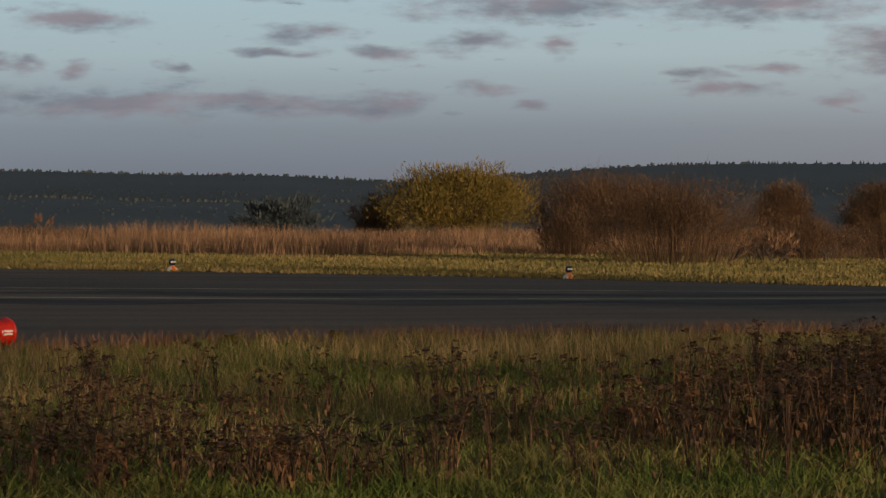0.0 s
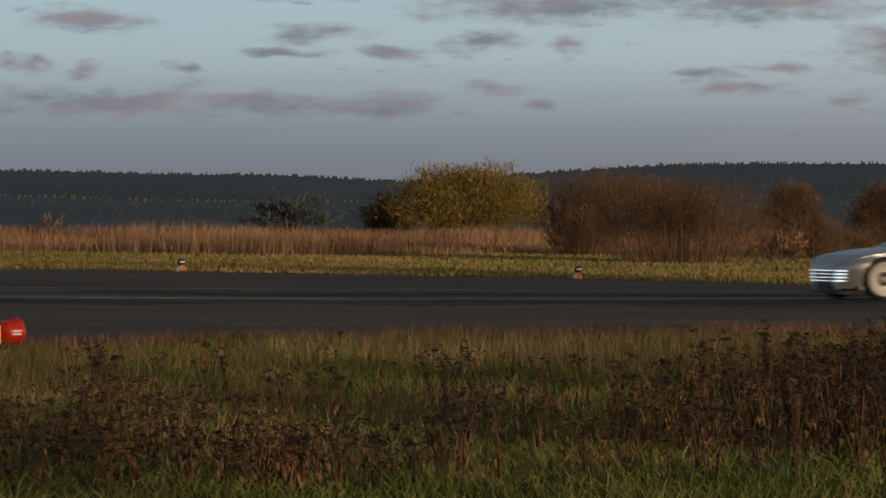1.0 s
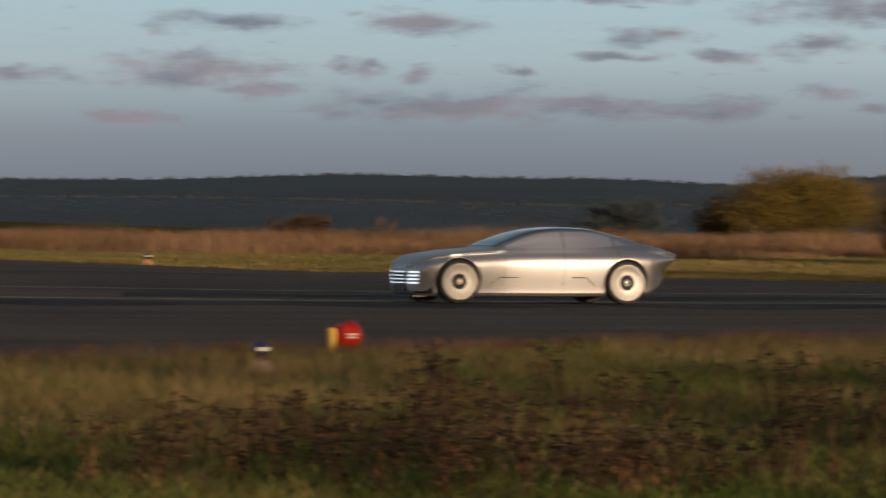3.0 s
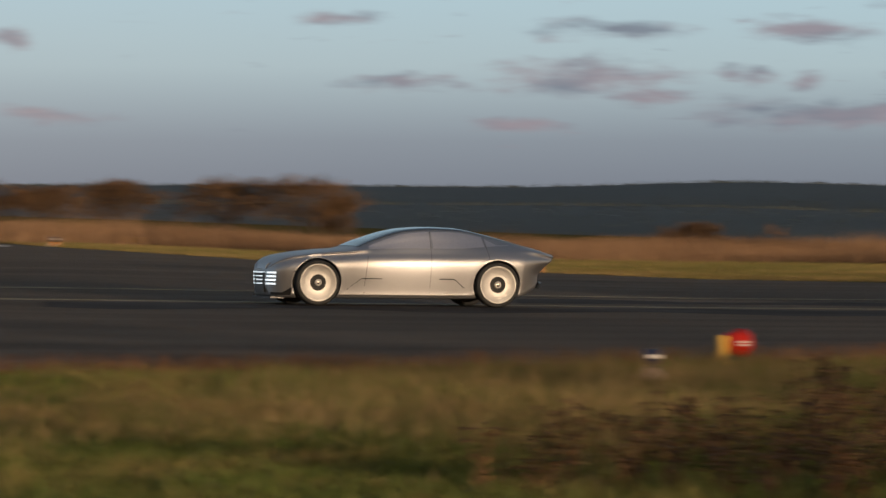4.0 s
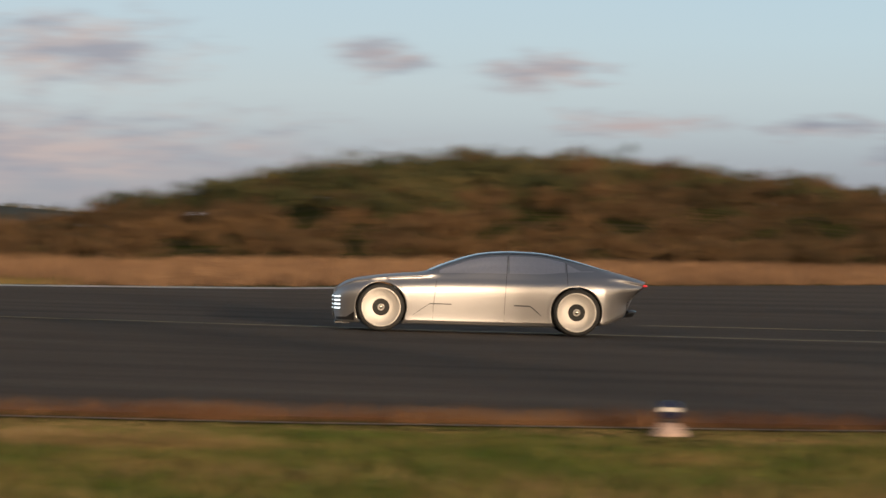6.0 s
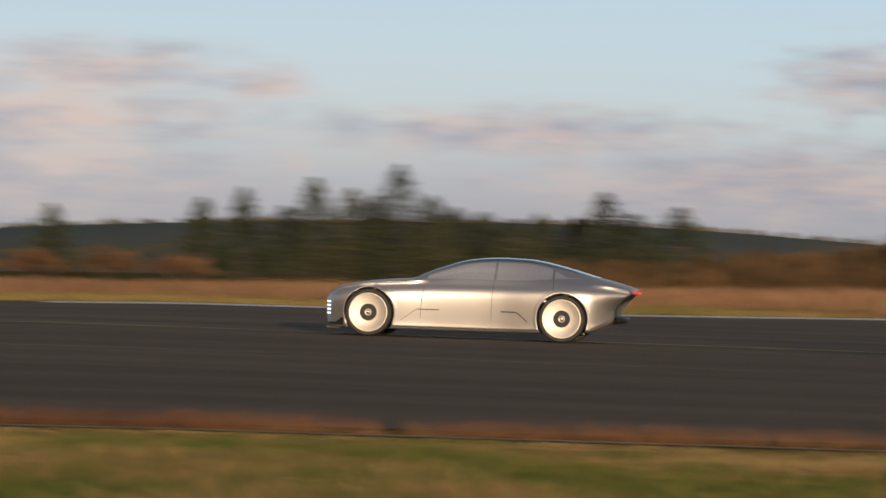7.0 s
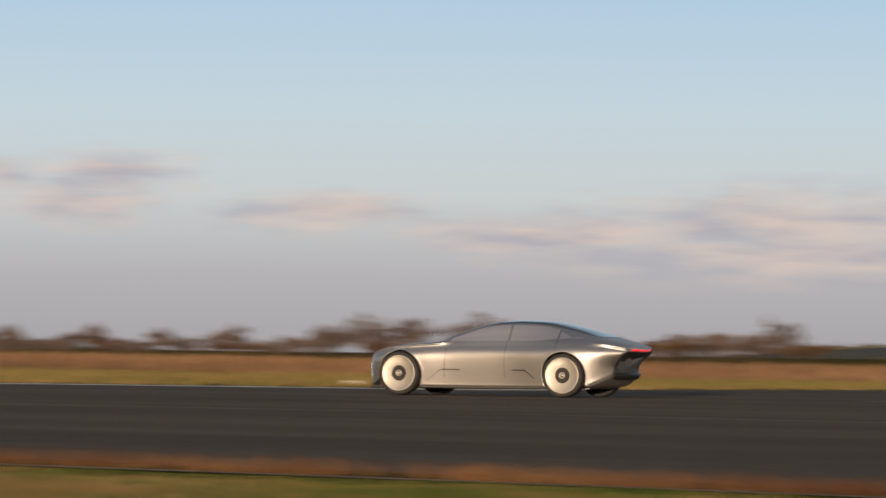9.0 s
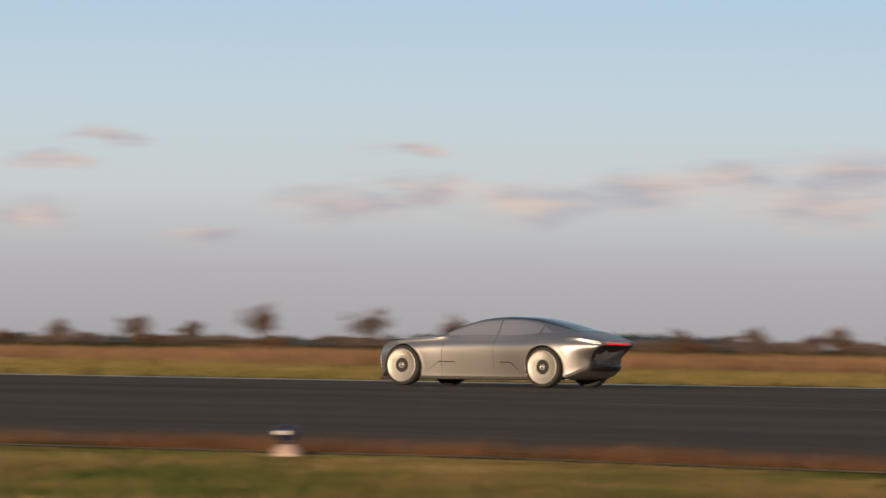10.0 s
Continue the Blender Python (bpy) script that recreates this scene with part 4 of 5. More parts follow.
def twigs(rng, width, height, depth, stems, shoots, thick):
    """A fan of thin, bending stems with side shoots that fill a low dome."""
    def ribbons(p0, p1, p2, w):
        n = len(p0)
        turn = rng.uniform(0, math.pi, n)
        off = np.stack((np.cos(turn), np.sin(turn), rng.normal(0, 0.3, n)), 1) * w[:, None] / 2
        mid = p0 * 0.25 + p1 * 0.5 + p2 * 0.25
        v = np.stack((p0 - off, p0 + off, mid + off * 0.7, mid - off * 0.7, p2), 1)
        i = np.arange(n)[:, None] * 5
        return v.reshape(-1, 3), np.concatenate((i + (0, 1, 2), i + (0, 2, 3), i + (3, 2, 4))), mid
    ang, r = rng.uniform(0, 2 * math.pi, stems), np.sqrt(rng.uniform(0, 1, stems))
    lump = 1 + 0.12 * np.sin(ang * 3 + 1) + 0.08 * np.sin(ang * 7)
    reach = r * lump * rng.uniform(0.75, 1.05, stems)
    top = np.stack((reach * width / 2 * np.cos(ang), reach * depth / 2 * np.sin(ang),
                    height * np.sqrt(np.clip(1 - 0.85 * r * r, 0, 1)) * rng.uniform(0.3, 1.0, stems) ** 0.5), 1)
    foot = np.stack((r * width * 0.3 * np.cos(ang), r * depth * 0.3 * np.sin(ang), np.full(stems, -0.05)), 1)
    bend = foot + (top - foot) * (0.4, 0.4, 0.75) + rng.normal(0, 0.03 * height, (stems, 3))
    va, fa, mid = ribbons(foot, bend, top, rng.uniform(0.6, 1.6, stems) * thick)
    k = rng.integers(0, stems, shoots)
    u = rng.uniform(0, 1, shoots)[:, None]
    s0 = mid[k] * (1 - u) + top[k] * u
    way = (top - foot)[k] * (0.16, 0.16, 0.1) + rng.normal(0, 0.10 * height, (shoots, 3)) + np.array((0, 0, 0.03 * height))
    s2 = s0 + way * rng.uniform(0.5, 1.3, shoots)[:, None]
    s2[:, 2] = np.maximum(s2[:, 2], 0.04)
    vb, fb, _ = ribbons(s0, (s0 + s2) / 2, s2, rng.uniform(0.4, 0.9, shoots) * thick)
    return np.concatenate((va, vb)), np.concatenate((fa, fb + len(va)))


def build_bush(name, a, y, width, height, mat, label, seed, leaves, size, stems=7, depth=0.8, group="", lower=-0.6, shell=0.45, category="bush", twiggy=0):
    rng = np.random.default_rng(seed)
    p = at(a, y)
    ob = tagged(new(name), label, category, group)
    ob.location = p
    if twiggy:
        v, f = twigs(rng, width, height, width * depth, twiggy, twiggy * 14, 0.00009 * y)
        tagged(mesh_from("branchwork", v, f, mat, ob), kind="stuff")
    else:
        v, f = limbs(rng, (0, 0, -0.1), height, 0.35 * width / max(height, 0.1) * 0.7, stems, 0.03 + 0.012 * height, 3)
        tagged(mesh_from("branchwork", v, f, BARK, ob), kind="stuff")
    v, f = leaf_cloud(rng, (0, 0, height * (0.52 if category == "bush" else 0.42)), (width / 2, width / 2 * depth, height * (0.48 if category == "bush" else 0.5)), leaves, size, lower, shell)
    v[:, 2] = np.maximum(v[:, 2], 0.05)
    mesh_from("crown", v, f, mat, ob)
    return ob


def build_spruce(a, y, width, height, seed, mat=None, label="dark green spruce with ragged tiers", group="spruces"):
    rng = np.random.default_rng(seed)
    ob = tagged(new("spruce"), label, "tree", group)
    ob.location = at(a, y, -0.1)
    bm = bmesh.new()
    lathe(bm, ((0.16, 0.0), (0.09, height * 0.6), (0.015, height * 0.99)), 8, "z")
    part("trunk", bm, BARK, ob)
    n = int(480 * height)
    t = rng.uniform(0.06, 1.0, n) ** 0.9
    tier = 1 - 0.28 * ((t * 9) % 1.0)
    r = width / 2 * (1.02 - t) ** 0.75 * tier * np.sqrt(rng.uniform(0.1, 1, n)) * (1 + 0.25 * np.sin(rng.integers(0, 7, n) * 0.9))
    ang = rng.uniform(0, 2 * math.pi, n)
    c = np.stack((r * np.cos(ang), r * np.sin(ang), t * height - r * 0.15), 1)
    out = np.stack((np.cos(ang), np.sin(ang), -0.35 * np.ones(n)), 1) * 0.24 * (1.15 - t)[:, None]
    v = np.stack((c, c + out + rng.normal(0, 0.09, (n, 3)), c + rng.normal(0, 0.11, (n, 3))), 1).reshape(-1, 3)
    mesh_from("crown", v, np.arange(n * 3).reshape(-1, 3), mat or CONIFER, ob)
    return ob


def bushes():
    build_bush("willow_bush", 25.2, 195, 6.5, 3.1, BUSH_GOLD, "large rounded willow bush with golden-green leaves", 1, 60000, 0.05, 6, lower=-1.0, shell=0.25)
    build_bush("willow_bush", 24.35, 200, 2.6, 2.0, BUSH_BROWN, "small brownish bush beside the large willow", 21, 4000, 0.05, 5, lower=-1.0, shell=0.2, twiggy=300)
    build_bush("brown_bush", 27.5, 134, 6.2, 2.5, BUSH_BROWN, "broad leafless brown bush with many spreading stems", 2, 30000, 0.026, 22, lower=-1.0, shell=0.05, twiggy=520)
    for a, w, h, s in ((28.95, 3.6, 1.35, 71), (30.0, 5.0, 1.5, 72), (31.3, 5.0, 1.7, 73)):
        build_bush("low_shrub", a, 142, w, h, BUSH_BROWN, "low leafless brown shrub in the reeds", s, 4000, 0.03, 12, lower=-1.0, shell=0.05, group="low shrubs", twiggy=400)
    build_bush("thicket", 26.7, 205, 8.6, 3.15, BUSH_BROWN, "dense reddish-brown thicket of bare twigs", 3, 26000, 0.04, 12, lower=-1.0, shell=0.2, twiggy=450)
    build_bush("brown_bush", 26.4, 150, 2.6, 1.5, BUSH_BROWN, "low pale brown bush among reeds", 22, 1500, 0.04, 12, twiggy=500)
    build_bush("brown_bush", 28.65, 190, 2.8, 2.5, BUSH_BROWN, "rounded reddish-brown bare bush", 4, 6000, 0.04, 8, twiggy=600)
    build_bush("brown_bush", 29.7, 192, 3.9, 2.6, BUSH_BROWN, "rounded reddish-brown bare bush", 5, 8000, 0.04, 10, twiggy=700)
    build_bush("brown_bush", 31.2, 192, 3.9, 2.7, BUSH_BROWN, "rounded reddish-brown bare bush", 25, 7000, 0.05, 10, twiggy=600)
    build_bush("dry_shrub", 28.55, 138, 1.6, 0.9, REED, "small dry straw-coloured shrub", 6, 1200, 0.05, 14)
    build_bush("dry_shrub", 20.75, 168, 1.1, 1.1, REED, "small dry straw-coloured shrub", 7, 300, 0.05, 16)
    build_bush("brown_bush", 19.9, 178, 2.6, 1.15, BUSH_BROWN, "low brown bush among reeds", 8, 2500, 0.06, 8)
    build_bush("brown_bush", 16.1, 190, 1.9, 1.7, BUSH_BROWN, "low brown bush among reeds", 9, 2500, 0.06, 8)
    # the clump takes the hazed woods colour instead of needle green
    build_bush("conifer_clump", 23.3, 460, 9.0, 4.2, HAZED_WOODS, "dark clump of conifers at the plateau's edge", 10, 5000, 0.2, 4, lower=-1.0, shell=0.1)
    for a, y, w, h, s in ((11.3, 255, 2.8, 2.2, 31), (12.0, 262, 4.2, 2.5, 32), (12.9, 255, 3.4, 1.9, 33), (13.75, 262, 3.6, 2.3, 34), (14.9, 262, 4.2, 2.6, 35), (15.7, 258, 4.6, 2.8, 36)):
        build_bush("brown_bush", a, y, w * 1.45, h * 1.05, BUSH_BROWN, "rounded brown bare bush at the field's far side", s, 5000, 0.07, 7, group="bushes across the field")


def shade_trees():
    """Unseen trees and hedge bushes added behind the viewpoint to shade the runway's far end and part of the verge."""
    rng = np.random.default_rng(61)
    rows = [(63 + 4.6 * i + rng.uniform(-1, 1), -9 + rng.uniform(-3, 3), 7.0, rng.uniform(9.0, 10.2), "roadside_tree") for i in range(6)]
    # thinner unseen row, added to dim the sun on the car's middle stretch
    thin = [(22 + 4.3 * i + rng.uniform(-1, 1), -9 + rng.uniform(-2, 2), 7.0, rng.uniform(9.0, 9.8), "roadside_tree") for i in range(10)]
    rows += thin
    # unseen bushes added to darken the right of the verge
    rows += [(37 + 4.0 * i, -6 + rng.uniform(-1.5, 1.5), 5.0, rng.uniform(3.3, 4.1), "hedge_bush") for i in range(6)]
    for i, (x, y, w, h, name) in enumerate(rows):
        tree = name == "roadside_tree"
        ob = tagged(new(name), "tall brown autumn tree, unseen, added to shade the runway" if tree else "brown autumn bush, unseen, added to shade the verge", "tree" if tree else "bush", "trees behind the verge")
        ob.location = (x, y, 0)
        v, f = limbs(rng, (0, 0, -0.1), h, 0.25, 2 if tree else 7, 0.16 if tree else 0.05, 3)
        tagged(mesh_from("branchwork", v, f, BARK, ob), kind="stuff")
        if (x, y, w, h, name) in thin:   # half-bare crown on a clear trunk
            v, f = leaf_cloud(rng, (0, 0, h * 0.74), (w / 2, w / 2, h * 0.26), 650, 0.16, -1.0, 0.15)
        else:
            v, f = leaf_cloud(rng, (0, 0, h * 0.56), (w / 2, w / 2, h * 0.46), 5000, 0.16, -1.0, 0.15)
        v[:, 2] = np.maximum(v[:, 2], 0.05)
        mesh_from("crown", v, f, BUSH_BROWN, ob)


def mound_scrub():
    rng = np.random.default_rng(12)
    vs, fs, vg, fg = [], [], [], []
    for i in range(1350):
        a = rng.uniform(-6, 10.5)
        y = rng.uniform(205, 400)
        m = mound(a, y) / 4.6
        if rng.uniform() > 0.25 + m:
            continue
        p = at(a, y)
        green = m > 0.38 and rng.uniform() < (0.8 if a < 3 else 0.32)
        size = rng.uniform(0.5, 1.2) * (0.75 + 0.95 * m) * (1.3 if green and a < 1.5 else 1.0)
        v, f = leaf_cloud(rng, (p.x, p.y, p.z + size * 0.4), (size * 1.7, size * 1.3, size * 0.95), 500, 0.12, -0.3, 0.3)
        v[:, 2] = np.maximum(v[:, 2], p.z - 0.5)
        tv, tf = (vg, fg) if green else (vs, fs)
        tf.append(f + sum(len(q) for q in tv))
        tv.append(v)
    tagged(mesh_from("scrub", np.concatenate(vs), np.concatenate(fs), SCRUB), "brown autumn scrub covering the mound", "scrub", kind="stuff")
    tagged(mesh_from("young_pines", np.concatenate(vg), np.concatenate(fg), PINE), "dark green young pines on the mound's crest", "trees", kind="stuff")


def left_trees():
    for a, y, w, h, s in ((-5.0, 350, 3.6, 6.2, 41), (-5.7, 360, 3.2, 4.8, 42), (-6.3, 355, 3.4, 5.0, 43), (-6.85, 345, 3.6, 6.0, 44), (-7.2, 350, 4.2, 8.2, 45), (-7.7, 352, 3.4, 6.6, 46), (-8.1, 350, 3.4, 7.3, 47), (-8.85, 352, 2.7, 6.6, 48), (-9.3, 350, 2.7, 5.9, 49), (-10.9, 352, 2.5, 5.4, 50), (-13.05, 352, 2.4, 5.1, 51), (-4.2, 350, 4, 5.0, 52), (-5.3, 362, 4, 4.6, 53), (-6.0, 345, 4, 4.4, 54), (-6.6, 362, 4.2, 5.4, 55), (-7.45, 362, 4.4, 6.2, 56), (-8.4, 358, 3.4, 5.4, 57), (-4.7, 345, 4, 4.6, 58)):
        build_spruce(a, y, w * 1.85, h * 0.94, s)
    rng = np.random.default_rng(14)
    for i in range(22):
        a = -15.4 - 5.9 * i / 21 if i < 14 else -9.5 - 5.5 * (i - 14) / 7
        build_bush("hedge_bush", a, 330 + rng.uniform(-10, 10), 4.4, rng.uniform(2.1, 2.9) if i < 14 else rng.uniform(1.3, 2.0), HEDGE, "reddish-brown bare hedge bush", 60 + i, 2200, 0.11, 5, group="brown hedge")
    bare = ((-20.8, 3.0), (-21.4, 2.1), (-21.9, 1.9), (-22.6, 1.4), (-23.4, 2.9), (-23.95, 3.5), (-24.7, 3.0), (-25.2, 3.2), (-25.7, 2.0), (-26.6, 2.2), (-27.4, 1.7), (-28.1, 2.2), (-29.0, 2.0), (-29.8, 1.8), (-31.0, 2.0), (-32.2, 2.6), (-33.1, 3.4), (-34.25, 3.7), (-35.0, 2.0), (-35.6, 2.6), (-36.4, 2.0))
    for i, (a, h) in enumerate(bare):
        build_bush("bare_tree", a, 480, h * 1.7, h * 1.3, TWIG, "thin bare tree at the field's far side", 90 + i, 2200, 0.13, 3, group="bare trees", lower=-1.0, shell=0.05)
        if h > 1.85 and a > -31:
            build_bush("bare_tree", a - 0.27, 486, h * 1.5, h * 0.95, TWIG, "thin bare tree at the field's far side", 190 + i, 1500, 0.13, 3, group="bare trees", lower=-1.0, shell=0.05)
    for i in range(34):
        a = -20.6 - 16.4 * i / 33 + rng.uniform(-0.12, 0.12)
        build_bush("hedge_bush", a, 470, 6.0, rng.uniform(0.8, 1.5) + (0.9 if i < 5 else 0), TWIG if i % 3 else HEDGE, "low dark bare hedge bush", 130 + i, 1300, 0.14, 4, group="low hedge", lower=-1.0)


def ridge(name, a0, a1, dist, tops, mat, label, seed, rows=14, size=2.3):
    """A long wooded hill: a rounded earth form and the crowns of its woods."""
    rng = np.random.default_rng(seed)
    low = -34.0 if dist > 2000 else -6.0
    verts, faces = [], []
    angles = np.arange(a0, a1, 0.15)

    def top_z(a):
        return EYE + curve(tops, a) / 1000 * dist - size * 0.3
    for a in angles:
        for k, (u, d) in enumerate(((0.0, 1.0), (0.35, 1.03), (0.75, 1.10), (1.0, 1.2), (0.6, 1.35))):
            r = dist * d
            z = low + (top_z(a) * (d if u == 1 else 1) - low) * u
            verts.append((r * math.sin(radians(a)), r * math.cos(radians(a)), z))
    for i in range(len(angles) - 1):
        for k in range(4):
            faces.append((i * 5 + k, (i + 1) * 5 + k, (i + 1) * 5 + k + 1, i * 5 + k + 1))
    tagged(mesh_from(name, verts, faces, mat, smooth=True), label, "hill", kind="structure")
    cv, cf = [], []
    span = radians(a1 - a0) * dist
    for row in range(rows):
        u = row / (rows - 1)
        for i in range(int(span / (size * 0.5))):
            a = rng.uniform(a0, a1)
            d = 1.2 if u == 1 else 1.0 + 0.2 * rng.uniform()
            z = low + (top_z(a) - low) * min(1, np.interp(d, (1, 1.03, 1.1, 1.2), (0, .35, .75, 1)))
            z *= d if u == 1 else 1
            h = size * (1.0 if u > 0.9 else 0.35) * rng.uniform(0.3, 1.2) * (1.25 if rng.uniform() < 0.08 else 1)
            w = size * rng.uniform(0.35, 0.6)
            spire = rng.uniform() < 0.25
            x0, y0 = dist * d * math.sin(radians(a)), dist * d * math.cos(radians(a))
            b = len(cv)
            for zz, rr in ((z - h * 0.3, w * 0.9), (z + h * 0.35, w * (0.5 if spire else rng.uniform(0.8, 1.0)))):
                for k in range(5):
                    t = k * 1.2566 + i
                    cv.append((x0 + rr * math.cos(t) * rng.uniform(0.7, 1.2), y0 + rr * math.sin(t), zz))
            cv.append((x0, y0, z + h * (1.1 if spire else 0.72)))
            for k in range(5):
                j = (k + 1) % 5
                cf.extend(((b + k, b + j, b + 5 + j), (b + k, b + 5 + j, b + 5 + k), (b + 5 + k, b + 5 + j, b + 10)))
    tagged(mesh_from("woods", cv, cf, mat, smooth=True), label, "woods", kind="stuff")


def hills():
    ridge("hill_far", 7, 36, 3000, ((7, 1.5), (12, 2.2), (15, 2.3), (18, 2.0), (20.3, 2.9), (22, 2.3), (23.3, 2.0), (24.6, 1.0), (26, 2.6), (27.5, 4.1), (30, 4.2), (36, 3.5)), HAZED_WOODS, "far wooded hills beyond the airfield", 70)
    ridge("hill_middle", 8, 36, 2100, ((8, -1.0), (14, -1.0), (20, -1.6), (22, -2.6), (24, -2.8), (27, -1.5), (36, -2.0)), HAZED_WOODS, "lower dark wooded slope", 71, rows=3, size=2.4)
    ridge("hill_left", -22, -2, 1100, ((-22, -0.5), (-20, 1.8), (-17, 4.8), (-14.5, 6.6), (-12, 7.6), (-9.5, 9.2), (-7, 9.6), (-4.5, 9.0), (-2, 6.0)), RIDGE_GREEN, "green-brown wooded ridge", 72, size=1.8)
    ridge("hill_low", -40, -26.3, 1600, ((-40, 0.6), (-33.5, 0.9), (-31.5, 2.2), (-29.5, 1.9), (-28, 0.0), (-26.3, -1.5)), HAZED_WOODS, "low distant wooded hill", 73, size=2.5)


REED_STRAW = leaf_material("straw", ((0.25, (0.13, 0.09, 0.038)), (0.5, (0.20, 0.142, 0.066)), (0.75, (0.31, 0.22, 0.11))), scale=0.5, single=0.25)
FRINGE = leaf_material("red fringe weeds", ((0.25, (0.075, 0.034, 0.018)), (0.5, (0.13, 0.062, 0.03)), (0.75, (0.20, 0.11, 0.05))), scale=0.3)
PINE = leaf_material("pine needles", ((0.25, (0.02, 0.028, 0.012)), (0.5, (0.045, 0.05, 0.02)), (0.75, (0.10, 0.075, 0.03))), scale=0.06)
RIDGE_GREEN = leaf_material("ridge woods", ((0.25, (0.032, 0.038, 0.018)), (0.5, (0.058, 0.054, 0.025)), (0.75, (0.095, 0.068, 0.035))), scale=0.01)

def rosettes():
    """Broad-leaved clumps at the asphalt's edge."""
    rng = np.random.default_rng(33)
    for a in (22.85, 23.2, 24.0):
        p = at(a, edge_near(a) - 0.6)
        n = 60
        turn, r = rng.uniform(0, 6.28, n), rng.uniform(0.08, 0.20, n)
        h = rng.uniform(0.03, 0.16, n)
        c = np.zeros((n, 3))
        tip = np.stack((r * np.cos(turn), r * np.sin(turn), h), 1)
        mid = tip * (0.55, 0.55, 0.9)
        off = np.stack((-np.sin(turn), np.cos(turn), np.zeros(n)), 1) * 0.022
        v = np.stack((c, mid - off, tip, mid + off), 1).reshape(-1, 3)
        ob = mesh_from("leafy_tuft", v, np.arange(n * 4).reshape(-1, 4), TUFT)
        ob.location = p
        tagged(ob, "low yellow-green leafy tuft at the asphalt edge", "plant", "leafy tufts")


TUFT = leaf_material("yellow-green leaves", ((0.3, (0.07, 0.075, 0.015)), (0.7, (0.16, 0.14, 0.03))), scale=3)
hills()
rosettes()
mound_scrub()
shade_trees()
bushes()
left_trees()
far_grass()
near_grass()
dead_weeds()


# ---- runway lights and markers ----
BASE_PINK = plain("faded pinkish paint", (0.38, 0.28, 0.24), 0.7, vary=0.3, scale=6)
def edge_light(p, scale=1.0, lens=NAVY, panel_mat=None, spread=0.18, label="small runway edge light with an orange and white cone base"):
    ob = tagged(new("runway_light"), label, "lamp", "runway edge lights")
    ob.location = p
    for i in range(6):
        bm = bmesh.new()
        a0, a1 = i * math.pi / 3, (i + 1) * math.pi / 3
        lo, hi = spread * scale, 0.075 * scale
        vs = []
        for r, z in ((lo, 0.0), (lo, 0.03 * scale), (hi, 0.13 * scale)):
            for k in range(3):
                a = a0 + (a1 - a0) * k / 2
                vs.append(bm.verts.new((r * math.cos(a), r * math.sin(a), z)))
        for j in (0, 3):
            for k in (0, 1):
                bm.faces.new((vs[j + k], vs[j + k + 1], vs[j + k + 4], vs[j + k + 3]))
        part("cone_panel", bm, panel_mat or (ORANGE if i in (1, 4) else WHITE), ob, "orange cone panel" if i in (1, 4) and not panel_mat else "white cone panel")
    bm = bmesh.new()
    lathe(bm, ((0.075 * scale, 0.125 * scale), (0.06 * scale, 0.15 * scale), (0.06 * scale, 0.17 * scale)), 20, "z")
    part("collar", bm, panel_mat and BLACK or ORANGE, ob, "narrow collar")
    bm = bmesh.new()
    lathe(bm, ((0.06 * scale, 0.165 * scale), (0.088 * scale, 0.185 * scale), (0.088 * scale, 0.29 * scale), (0.07 * scale, 0.325 * scale), (0.02 * scale, 0.34 * scale)), 20, "z")
    top = part("lamp_head", bm, lens, ob, "dark glass lamp head", True)
    bm = bmesh.new()
    box(bm, -0.075 * scale, 0.075 * scale, -0.098 * scale, -0.075 * scale, 0.235 * scale, 0.275 * scale, 0.004)
    part("label_plate", bm, WHITE, top, "pale plate")
    return ob


for bearing in (13.1, 15.65, 18.25, 22.17, 26.4, 30.6):
    edge_light(at(bearing, edge_far(bearing) + 1.2), 0.85)
for bearing, near in NEAR_LIGHTS:
    edge_light(at(bearing, edge_near(bearing) - near), 0.88, panel_mat=BASE_PINK, spread=0.155, label="runway edge light with faded pink cone base and dark head")
for bearing in (-25.36,):
    bm = bmesh.new()
    box(bm, -0.22, 0.22, -0.05, 0.05, 0.0, 0.10, 0.015)
    ob = part("edge_marker", bm, WHITE, None, "low pale marker board in the grass")
    tagged(ob, "low pale marker board in the grass", "marker")
    ob.location = at(bearing, edge_far(bearing) + 8.0)


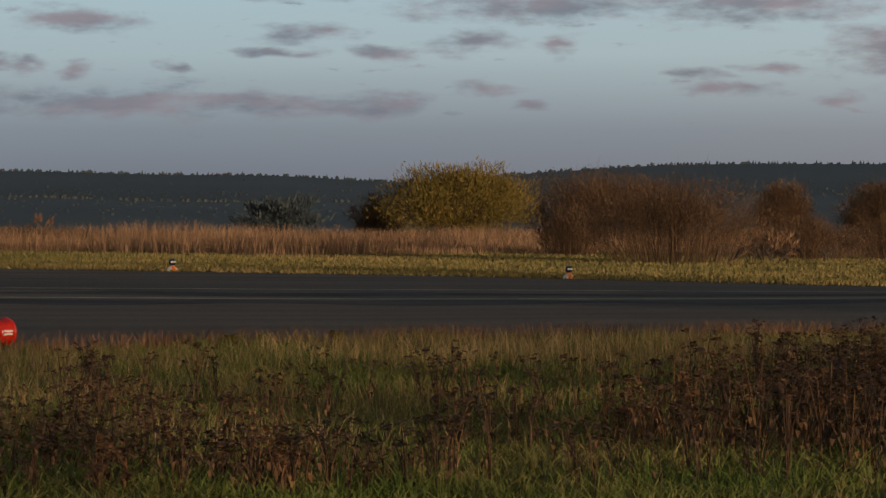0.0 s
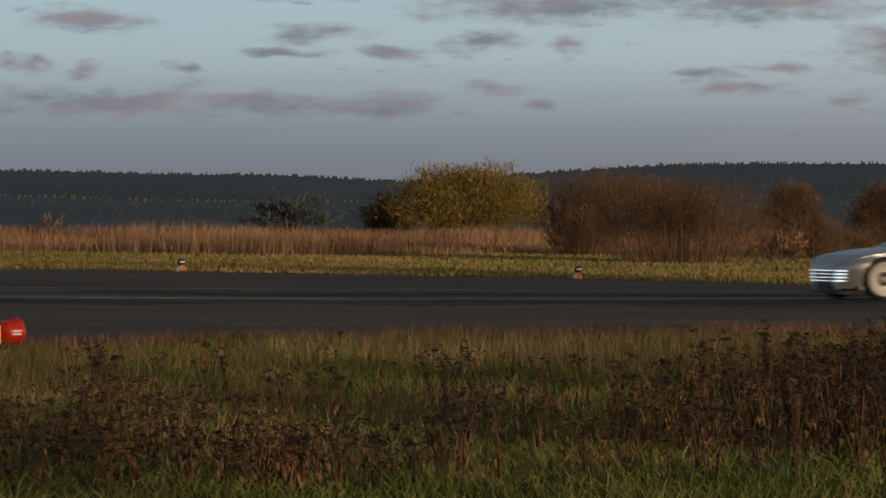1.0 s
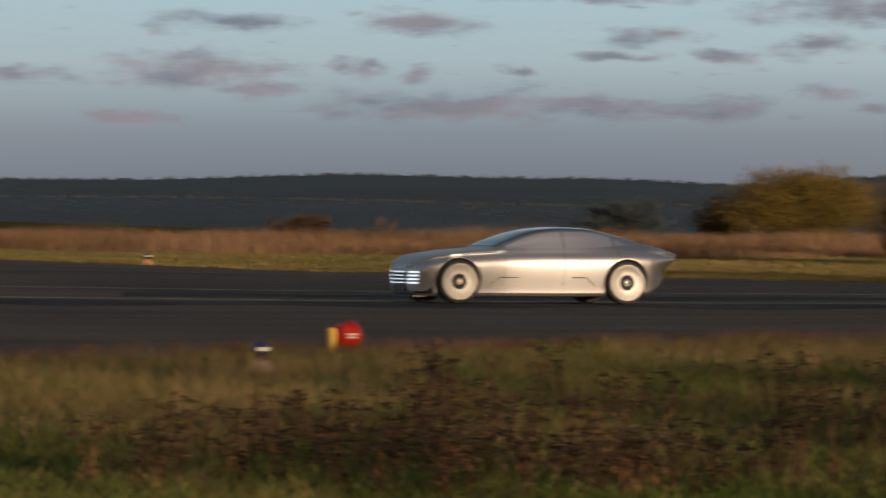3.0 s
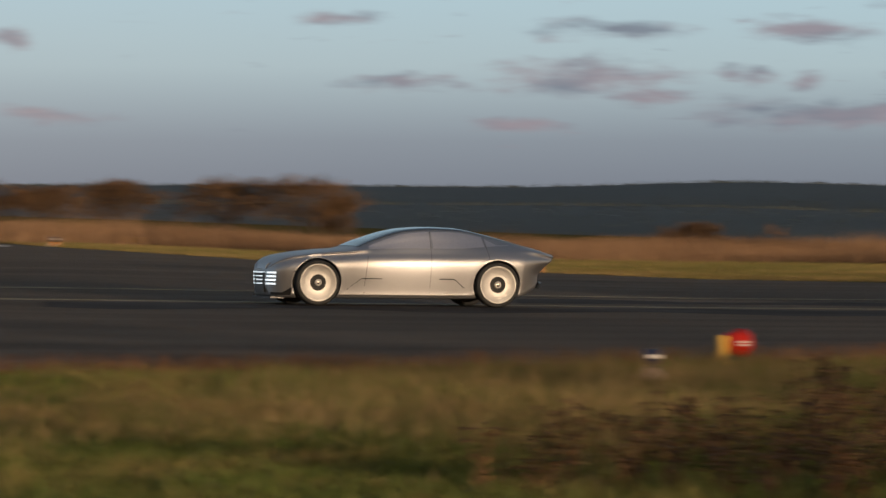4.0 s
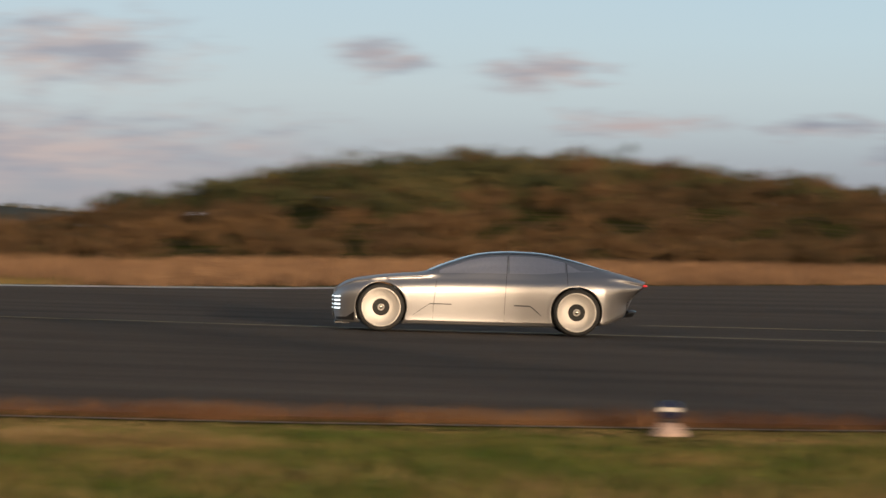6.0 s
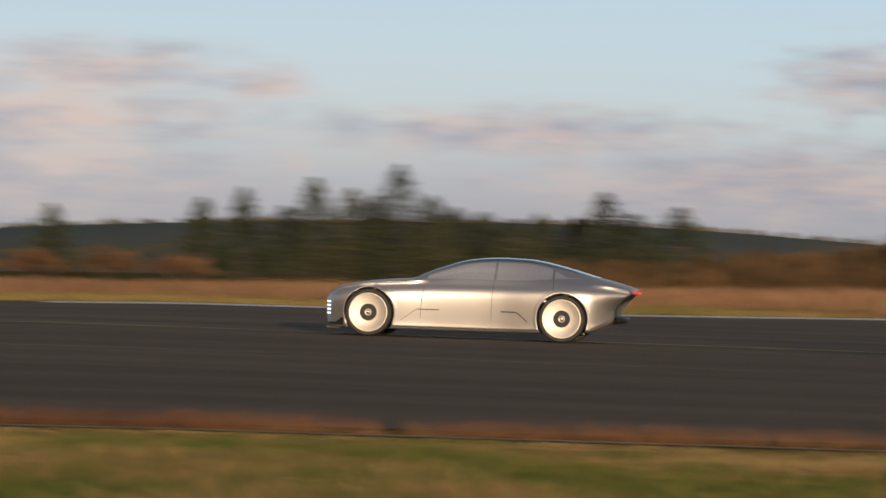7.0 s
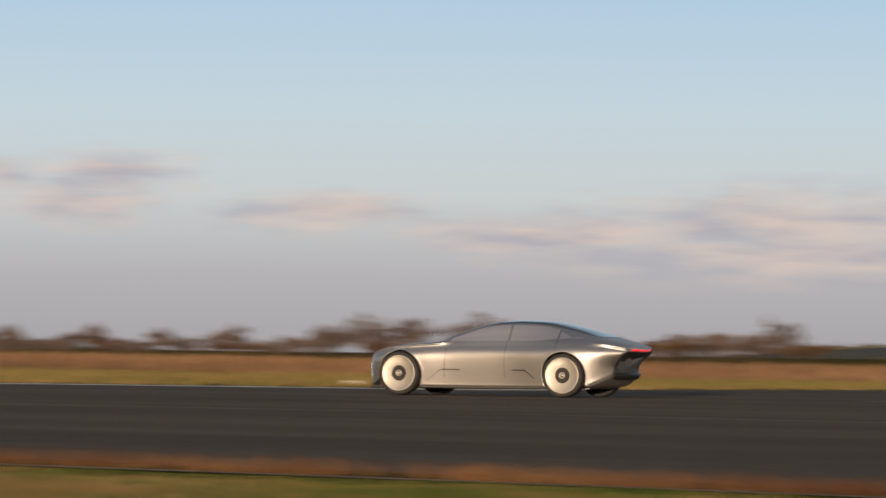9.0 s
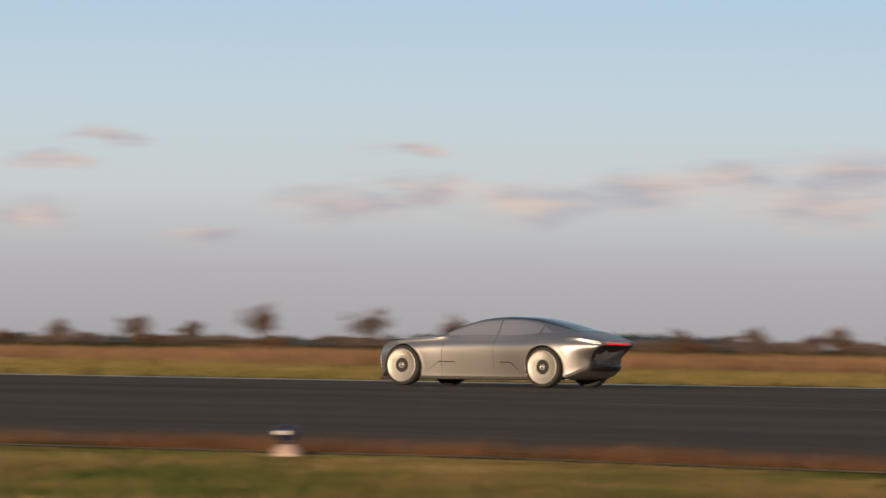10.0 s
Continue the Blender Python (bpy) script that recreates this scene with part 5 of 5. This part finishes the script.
def red_lamp(p):
    ob = tagged(new("approach_lamp"), "red drum-shaped airfield lamp on a yellow post", "lamp")
    ob.location = p
    bm = bmesh.new()
    lathe(bm, ((0.13, -0.14), (0.15, -0.10), (0.155, 0.06), (0.19, 0.07), (0.19, 0.10), (0.16, 0.105)), 36, "x")
    drum = part("housing", bm, RED, ob, "glossy red drum housing", True)
    bm = bmesh.new()
    lathe(bm, ((0.158, 0.10), (0.15, 0.13), (0.11, 0.16), (0.04, 0.172)), 36, "x")
    part("lens", bm, LENS, drum, "domed red lens", True)
    for z in (-0.02, 0.02):
        bm = bmesh.new()
        box(bm, -0.11, 0.05, -0.166, -0.145, z - 0.012, z + 0.012, 0.003)
        part("label_bar", bm, WHITE, drum, "pale lettering bar")
    drum.location = (0.04, 0, 0.26)
    bm = bmesh.new()
    box(bm, -0.19, -0.10, -0.06, 0.06, -0.06, 0.36, 0.012)
    part("post", bm, YELLOW, ob, "yellow mounting post")
    bm = bmesh.new()
    box(bm, -0.20, 0.06, -0.10, 0.10, -0.04, 0.03, 0.01)
    part("foot", bm, YELLOW, ob, "yellow foot plate")
    drum.rotation_euler = (0, 0, radians(25))
    return ob


lamp = red_lamp(at(20.39, 52.4))
lamp.scale = (0.82, 0.82, 0.82)


def sign_boards():
    """Low orange and yellow marker boards beyond the far pavement, and the painted threshold bars."""
    for i, (a, y, w, mat) in enumerate(((10.9, 172, 1.6, ORANGE), (11.4, 173, 1.2, ORANGE), (12.3, 168, 1.0, ORANGE), (13.9, 160, 0.8, YELLOW), (8.5, 178, 1.4, ORANGE), (7.4, 176, 1.6, YELLOW), (6.8, 174, 1.2, ORANGE), (9.6, 175, 1.8, YELLOW))):
        bm = bmesh.new()
        box(bm, -w / 2, w / 2, -0.05, 0.05, 0.0, 0.26, 0.02)
        ob = part("marker_board", bm, mat, None, "low weathered orange marker board" if mat is ORANGE else "low weathered yellow marker board")
        tagged(ob, "", "marker", "marker boards")
        ob.location = at(a, y)
    for i in range(5):
        y0 = 145 + i * 4.4
        marking("stripe_%d" % (i + 1), lambda a, q=y0: q, 2.8, 7.0 + i * 0.1, 12.6 - i * 0.1, WHITE_LINE, "white threshold stripe on the asphalt")


sign_boards()

motions()
